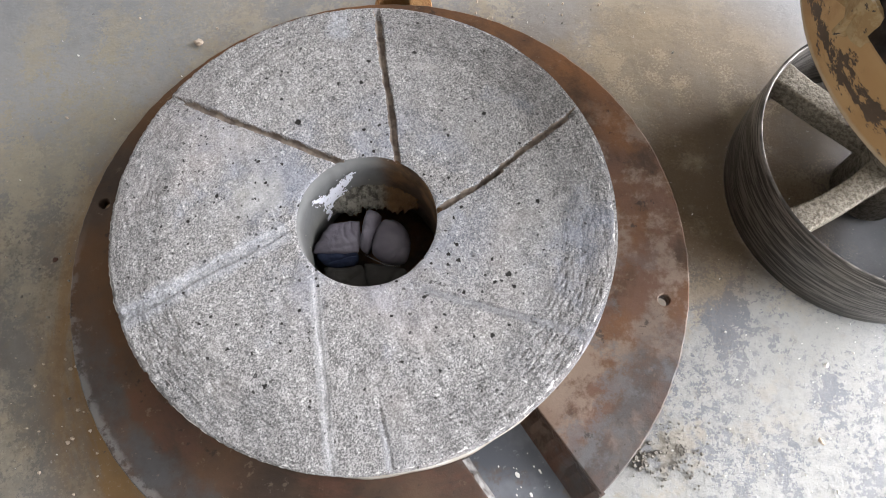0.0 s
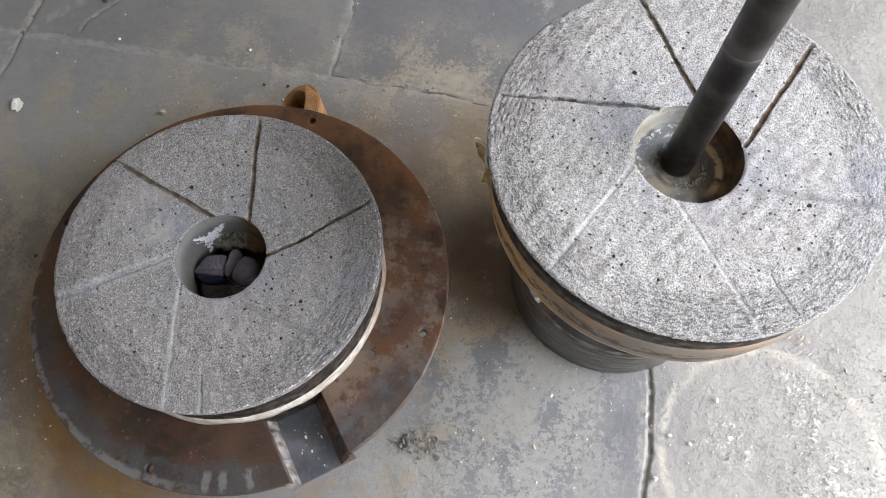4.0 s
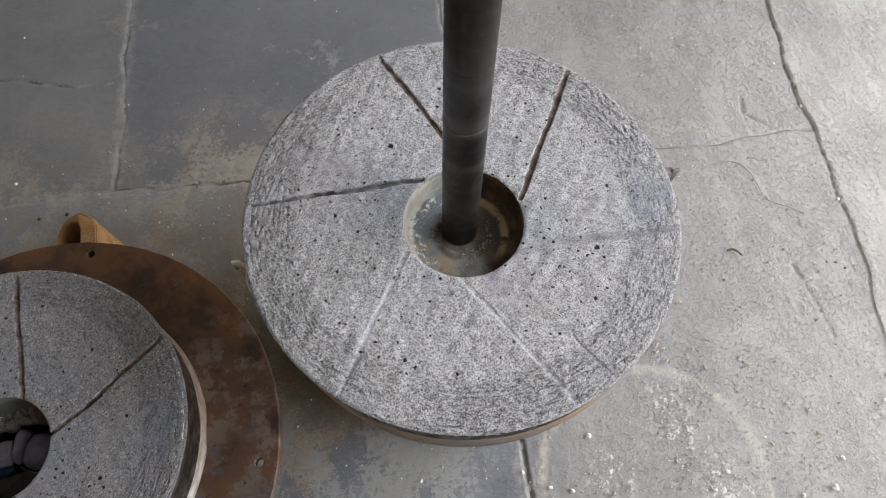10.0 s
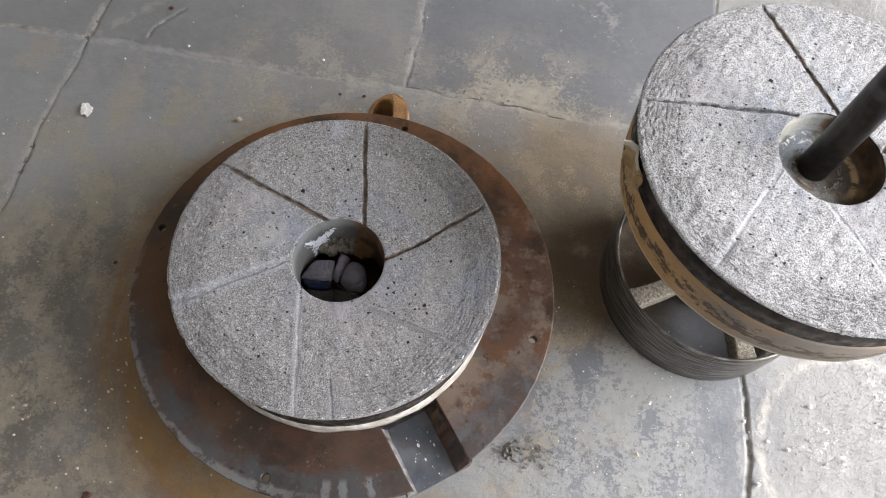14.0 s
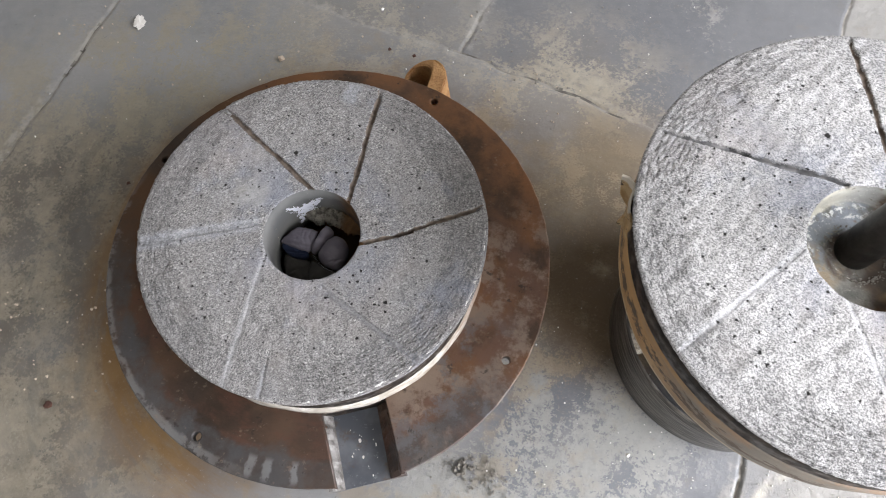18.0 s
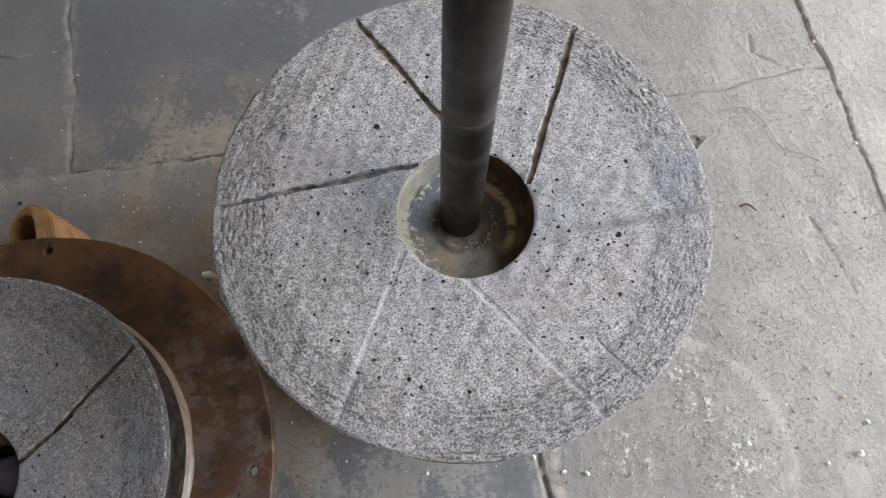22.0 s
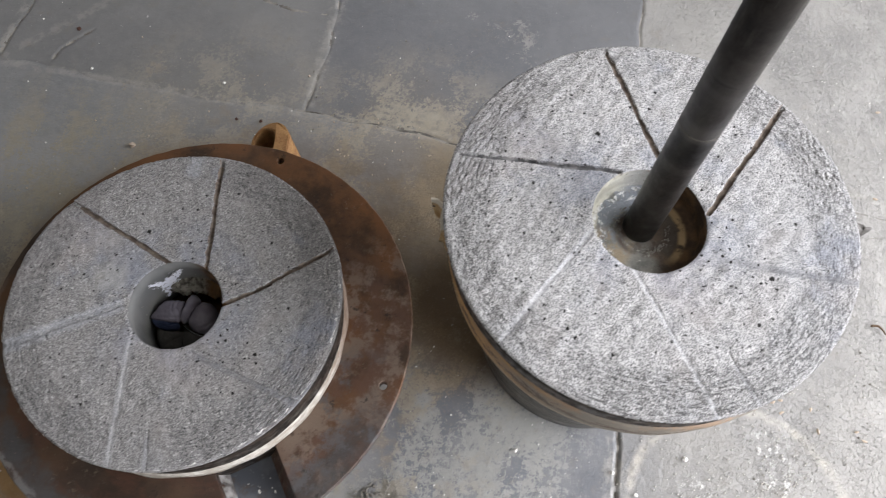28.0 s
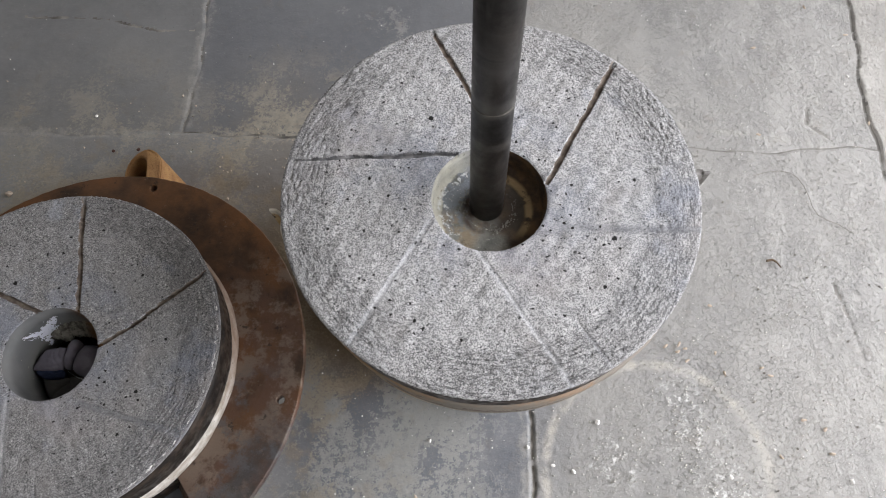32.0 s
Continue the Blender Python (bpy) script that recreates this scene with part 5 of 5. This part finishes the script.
part("back_plate", lathe([(0.2508, upb - 0.048), (0.2528, upb - 0.054), (0.2525, upb - 0.075), (0.2490, upb - 0.108), (0.2488, upb - 0.113), (0.2478, upb - 0.120), (0.2440, upb - 0.1215), (0.060, upb - 0.1215), (0.060, upb - 0.080), (0.235, upb - 0.075), (0.235, upb - 0.048)], 200, 0.0012, seed=14), M_OCHRE, runner, "ochre-painted iron back plate with flaking paint", True)
part("boss", lathe([(0.095, upb - 0.108), (0.085, upb - 0.150), (0.060, upb - 0.175), (0.060, 0.0), (0.022, 0.0), (0.022, upb - 0.108)], 80), M_OCHRE, runner, smooth=True)
bore = part("bore", lathe([(0.0705, upb - 0.004), (0.0692, upb - 0.014), (0.0676, upb - 0.028), (0.0670, upb - 0.0315), (0.0645, upb - 0.0335), (0.060, upb - 0.035), (0.048, upb - 0.0375), (0.0375, upb - 0.039), (0.0335, upb - 0.0395), (0.0300, upb - 0.0420), (0.027, upb - 0.0428), (0.0110, upb - 0.0434), (0.0110, upb - 0.08), (0.085, upb - 0.08), (0.085, upb - 0.014)], 120, 0.0016, seed=18, lean=(0.0015, 0.006)), M_BORE, runner, "grey cement bore with a rusty, shaded side", True)
bore.location = (-0.006, -0.010, 0)


rnd_c = random.Random(8)
crumbs_v, crumbs_f = [], []
for k in range(150):
    q = rnd_c.choice([rnd_c.gauss(-0.95, 0.45), rnd_c.gauss(-0.95, 0.45), rnd_c.gauss(2.6, 0.5), rnd_c.uniform(0, 6.28)])
    rr = rnd_c.gauss(0.0325, 0.0028)
    px, py, sz = rr * math.cos(q), rr * math.sin(q), 0.0004 + 0.0012 * rnd_c.random() ** 2
    b0 = len(crumbs_v)
    for i in range(5):
        w_ = i * 1.257 + q
        crumbs_v.append((px + sz * math.cos(w_), py + sz * math.sin(w_), -0.001))
        crumbs_v.append((px + 0.6 * sz * math.cos(w_), py + 0.6 * sz * math.sin(w_), sz * 0.9))
    crumbs_f += [(b0 + 2 * i, b0 + (2 * i + 2) % 10, b0 + (2 * i + 3) % 10, b0 + 2 * i + 1) for i in range(5)]
    crumbs_f.append(tuple(b0 + 2 * i + 1 for i in range(5)))
ring_crumbs = piece("cement_crumbs", mesh_of("cement_crumbs", crumbs_v, crumbs_f, M_MORTAR), runner, "pale crumbs round the foot of the shaft")
ring_crumbs.location = (-0.0045, -0.004, upb - 0.0390)
tagged(ring_crumbs, kind="stuff")


def bracket(angle, reach, wide, material, label):
    """A cast lug on the rim of the back plate, with a slanting rib along it."""
    turn = pose(0, 0, 0, 0, 0, angle)
    bm = block(reach + 0.012, wide, 0.108, 0.003, Matrix.Translation((0.2435 + reach / 2, 0, upb - 0.058)))
    for v in bm.verts:
        if v.co.x > 0.25:
            v.co.y = v.co.y * 0.7 + 0.004 * (v.co.z - upb) / 0.1
            v.co.z -= 0.006
    bm.transform(turn)
    ob = part("lug", bm, material, runner, label)
    rib = block(0.010, wide * 0.34, 0.112, 0.002, turn @ Matrix.Translation((0.2475 + reach, -wide * 0.22, upb - 0.063)) @ pose(0, 0, 0, 0, 4, 0))
    part("lug_rib", rib, material, ob)


# thin bent fin with a web, on the side towards the other stone
fin = bmesh.new()
columns = []
for x, y, top, foot in ((0.3815, 0.0765, 0.460, 0.430), (0.3890, 0.0750, 0.461, 0.418), (0.3970, 0.0675, 0.461, 0.416), (0.3955, 0.0590, 0.460, 0.412), (0.3945, 0.0500, 0.458, 0.410), (0.3965, 0.0400, 0.454, 0.410), (0.4050, 0.0270, 0.446, 0.412)):
    columns.append([fin.verts.new((x + 0.006 * k / 4 - BX, y - 0.006 * k / 4 - BY, top + (foot - top) * k / 4 - 0.205)) for k in range(5)])
for a, b in zip(columns, columns[1:]):
    for k in range(4):
        fin.faces.new((a[k], a[k + 1], b[k + 1], b[k]))
bmesh.ops.recalc_face_normals(fin, faces=fin.faces)
bmesh.ops.solidify(fin, geom=fin.faces[:], thickness=0.0032)
fin_ob = part("lug", fin, M_FIN, runner, "ochre-painted cast lug with a pale chipped tip")
web = block(0.016, 0.005, 0.030, 0.001, Matrix.Translation((0.4035 - BX, 0.046 - BY, 0.418 - 0.205)) @ pose(0, 0, 0, 0, 6, -8))
part("lug_rib", web, M_FIN, fin_ob)
bracket(1.0, 0.014, 0.012, M_DUSTY, "dusty grey cast lug")
shaft = part("shaft", lathe([(0.0215, -0.10), (0.0215, 0.985), (0.0195, 0.989), (0.001, 0.989), (0.001, -0.10)], 64), M_SHAFT, runner, "dark oily steel shaft", True)
shaft.location = (-0.0045, -0.003, 0)
shaft.rotation_euler = (radians(-0.85), radians(-0.58), 0)
part("shaft_ring", lathe([(0.0210, 0.4526), (0.02158, 0.4531), (0.02158, 0.4552), (0.0210, 0.4557)], 64), M_SHAFTBAND, shaft, smooth=True)

# ---- pulley under the runner stone ----
pulley = new("belt_pulley")
pulley.matrix_world = pose(0.655, 0.075, 0)
tagged(pulley, "dark spoked iron belt pulley lying flat on the floor", "pulley")
part("rim", lathe([(0.1845, 0.001), (0.1855, 0.03), (0.186, 0.062), (0.1855, 0.095), (0.1850, 0.1195), (0.1838, 0.1208), (0.1808, 0.1208), (0.1800, 0.1195), (0.1770, 0.06), (0.1785, 0.001)], 200), M_PULLEY, pulley, "scored dark iron rim", True)
part("hub", lathe([(0.046, 0.010), (0.046, 0.11), (0.062, 0.14), (0.062, 0.203), (0.024, 0.203), (0.024, 0.010)], 64), M_CASTING, pulley, smooth=True)
for k in range(5):
    ang = 133 + 72 * k
    bm = block(0.142, 0.035, 0.034, 0.003, Matrix.Translation((0.111, 0, 0.094)))
    bmesh.ops.subdivide_edges(bm, edges=[e for e in bm.edges if abs((e.verts[0].co - e.verts[1].co).x) > 0.05], cuts=6, use_grid_fill=True)
    for v in bm.verts:
        t = (v.co.x - 0.04) / 0.142
        v.co.y *= 0.86 + 0.5 * max(0.0, abs(2 * t - 1) - 0.45) ** 1.5
        v.co.y += 0.004 * math.sin(math.pi * t)
    bm.transform(pose(0, 0, 0, 0, 0, ang))
    part("spoke", bm, M_CASTING, pulley, "dusty cast spoke", True)

# ---- loose bits on the floor ----
random.seed(11)


def small(name, bm, material, x, y, label, category, group=""):
    ob = part(name, bm, material)
    ob.matrix_world = pose(x, y, 0, 0, 0, random.uniform(0, 360))
    return tagged(ob, label, category, group)


small("pebble", crumb(0.007, 1), M_TAN, -0.26, 0.406, "small tan pebble on the paving", "pebble", "pebbles on the floor")
bm = bmesh.new()
bmesh.ops.create_icosphere(bm, subdivisions=5, radius=0.0135)
for v in bm.verts:
    d = v.co.normalized()
    v.co *= 0.80 + 0.45 * noise.noise(d * 1.6 + Vector((3, 1, 0))) + 0.25 * noise.noise(d * 5) + 0.10 * noise.noise(d * 14)
    v.co = Vector((v.co.x, v.co.y * 1.25, max(v.co.z * 0.42, -0.002) + 0.001))
small("plaster_lump", bm, M_CRUMB, -0.574, 0.413, "flattened white plaster lump on the paving", "plaster lump")
for k, (x, y, s) in enumerate(((0.831, -0.15, 0.0055), (0.706, -0.181, 0.0045), (0.744, -0.214, 0.004), (0.777, -0.227, 0.005), (1.228, -0.285, 0.005), (0.542, -0.154, 0.004), (0.714, -0.286, 0.005), (1.139, -0.323, 0.0045), (1.034, -0.26, 0.005), (1.003, -0.282, 0.004), (1.194, -0.324, 0.006), (1.117, -0.223, 0.003), (1.344, -0.214, 0.003), (1.474, 0.502, 0.004), (-0.397, 0.595, 0.004), (-0.103, 0.576, 0.0035), (1.452, 0.165, 0.004))):
    small("chalk_lump", crumb(s, 20 + k), M_CRUMB, x, y, "small white chalky lump on the floor", "chalk lump", "chalk lumps on the floor")
for k, (x, y) in enumerate(((0.974, -0.03), (0.999, -0.029), (1.008, -0.038), (0.994, -0.042), (1.006, -0.06), (1.059, -0.051), (1.066, -0.088), (1.133, -0.085), (1.07, 0.037), (1.144, -0.1), (1.125, -0.236), (1.179, -0.18), (1.21, -0.199), (1.21, -0.239), (1.481, 0.386), (1.255, 0.384), (1.44, 0.693), (1.504, 0.609), (1.301, 0.597), (0.511, -0.243))):
    bm = crumb(0.0033, 40 + k)
    bm.transform(Matrix.Diagonal((1.9, 0.9, 0.9, 1)))
    small("grain", bm, M_TAN, x, y, "pale tan grain kernel on the floor", "grain", "grains on the floor")
for k, (x, y, s) in enumerate(((-0.389, -0.338, 0.0075), (-0.437, 0.071, 0.0045), (-0.007, 0.483, 0.0045), (-0.059, 0.485, 0.005), (-0.455, 0.70, 0.006))):
    small("rust_flake", crumb(s, 90 + k, 0.4), M_FLAKE, x, y, "dark reddish-brown flake of rust on the paving", "rust flake", "rust flakes on the floor")
# fine thread lying in a curve
way = [Vector((x, y, 0.0015)) for x, y in ((1.22, 0.292), (1.248, 0.297), (1.274, 0.297), (1.292, 0.290), (1.303, 0.278), (1.310, 0.258), (1.313, 0.234), (1.313, 0.212), (1.318, 0.195), (1.330, 0.184), (1.350, 0.172), (1.373, 0.15))]
bm = bmesh.new()
rings = []
for i, p in enumerate(way):
    d = (way[min(i + 1, len(way) - 1)] - way[max(i - 1, 0)]).normalized()
    side = Vector((-d.y, d.x, 0))
    rings.append([bm.verts.new(p + 0.0007 * (side * math.cos(a) + Vector((0, 0, math.sin(a))))) for a in (0, 1.26, 2.51, 3.77, 5.03)])
for a, b in zip(rings, rings[1:]):
    for j in range(5):
        bm.faces.new([a[j], b[j], b[(j + 1) % 5], a[(j + 1) % 5]])
tagged(part("thread", bm, M_TWIG_PALE, smooth=True), "fine grey-brown thread lying curved on the floor", "thread")
# bent twig
cu = [(0, 0, 0.003), (0.010, 0.004, 0.004), (0.018, 0.001, 0.004), (0.027, -0.007, 0.003)]
bm = bmesh.new()
rings = []
for i, p in enumerate(cu):
    r = 0.0028 - 0.0004 * i
    rings.append([bm.verts.new((p[0], p[1] + r * math.cos(b), p[2] + r * math.sin(b))) for b in (0, 1.05, 2.1, 3.14, 4.2, 5.24)])
for a, b in zip(rings, rings[1:]):
    for j in range(6):
        bm.faces.new([a[j], b[j], b[(j + 1) % 6], a[(j + 1) % 6]])
bm.faces.new(rings[0])
bm.faces.new(rings[-1])
tw = part("twig", bm, M_TWIG)
tw.matrix_world = pose(1.195, 0.112, 0, 0, 0, -20)
tagged(tw, "short bent brown twig on the floor", "twig")


def scatter(name, spots, material, label, seed):
    """A scatter of tiny lumps as one object. spots: x, y, spread, count, size."""
    rnd = random.Random(seed)
    verts, faces = [], []
    for x, y, spread, count, size in spots:
        for _ in range(count):
            px, py = rnd.gauss(x, spread), rnd.gauss(y, spread)
            if math.hypot(px, py) < 0.29 or not (X0 < px < X1 and Y0 < py < Y1):
                continue
            s = size * rnd.uniform(0.35, 1.3) ** 1.5
            b = len(verts)
            turn = rnd.uniform(0, 6.3)
            for a in range(5):
                q = turn + a * 1.257
                rr = s * rnd.uniform(0.7, 1.2)
                verts.append((px + rr * math.cos(q), py + rr * math.sin(q), -0.002))
                verts.append((px + 0.7 * rr * math.cos(q), py + 0.7 * rr * math.sin(q), s * rnd.uniform(0.2, 0.8)))
            faces += [(b + 2 * a, b + (2 * a + 2) % 10, b + (2 * a + 3) % 10, b + 2 * a + 1) for a in range(5)]
            faces.append(tuple(b + 2 * a + 1 for a in range(5)))
    tagged(piece(name, mesh_of(name, verts, faces, material)), label, "crumbs", kind="stuff")


scatter("chalk_dust", [(0.993, -0.194, 0.028, 130, 0.0011), (0.851, -0.219, 0.03, 80, 0.0011), (0.98, -0.126, 0.03, 60, 0.0011), (1.013, -0.289, 0.04, 120, 0.0012), (1.15, -0.2, 0.14, 420, 0.0010), (0.85, -0.2, 0.10, 260, 0.0010), (1.45, 0.25, 0.3, 320, 0.0010), (0.48, -0.2, 0.12, 90, 0.0011), (0.3, 0.6, 0.5, 60, 0.0011), (-0.5, 0.4, 0.25, 36, 0.0012), (0.9, 0.6, 0.35, 110, 0.0011)], M_CRUMB, "scattered white chalky crumbs and dust", 5)
scatter("tan_crumbs", [(-0.40, -0.12, 0.05, 26, 0.0022), (-0.43, -0.22, 0.07, 30, 0.0020), (-0.50, 0.05, 0.12, 30, 0.0018), (-0.10, 0.50, 0.12, 22, 0.0017), (0.25, 0.46, 0.06, 40, 0.0014), (-0.62, 0.40, 0.06, 16, 0.0018)], M_TAN, "scattered tan crumbs on the paving", 9)
scatter("grit", [(0.294, -0.243, 0.008, 60, 0.0024), (0.335, -0.246, 0.016, 70, 0.0017), (0.33, -0.235, 0.03, 110, 0.0012), (-0.45, 0.0, 0.12, 70, 0.0017), (0.24, 0.5, 0.1, 60, 0.0016), (1.3, -0.1, 0.2, 110, 0.0015)], M_GRIT, "scattered brown grit and crumbs", 6)
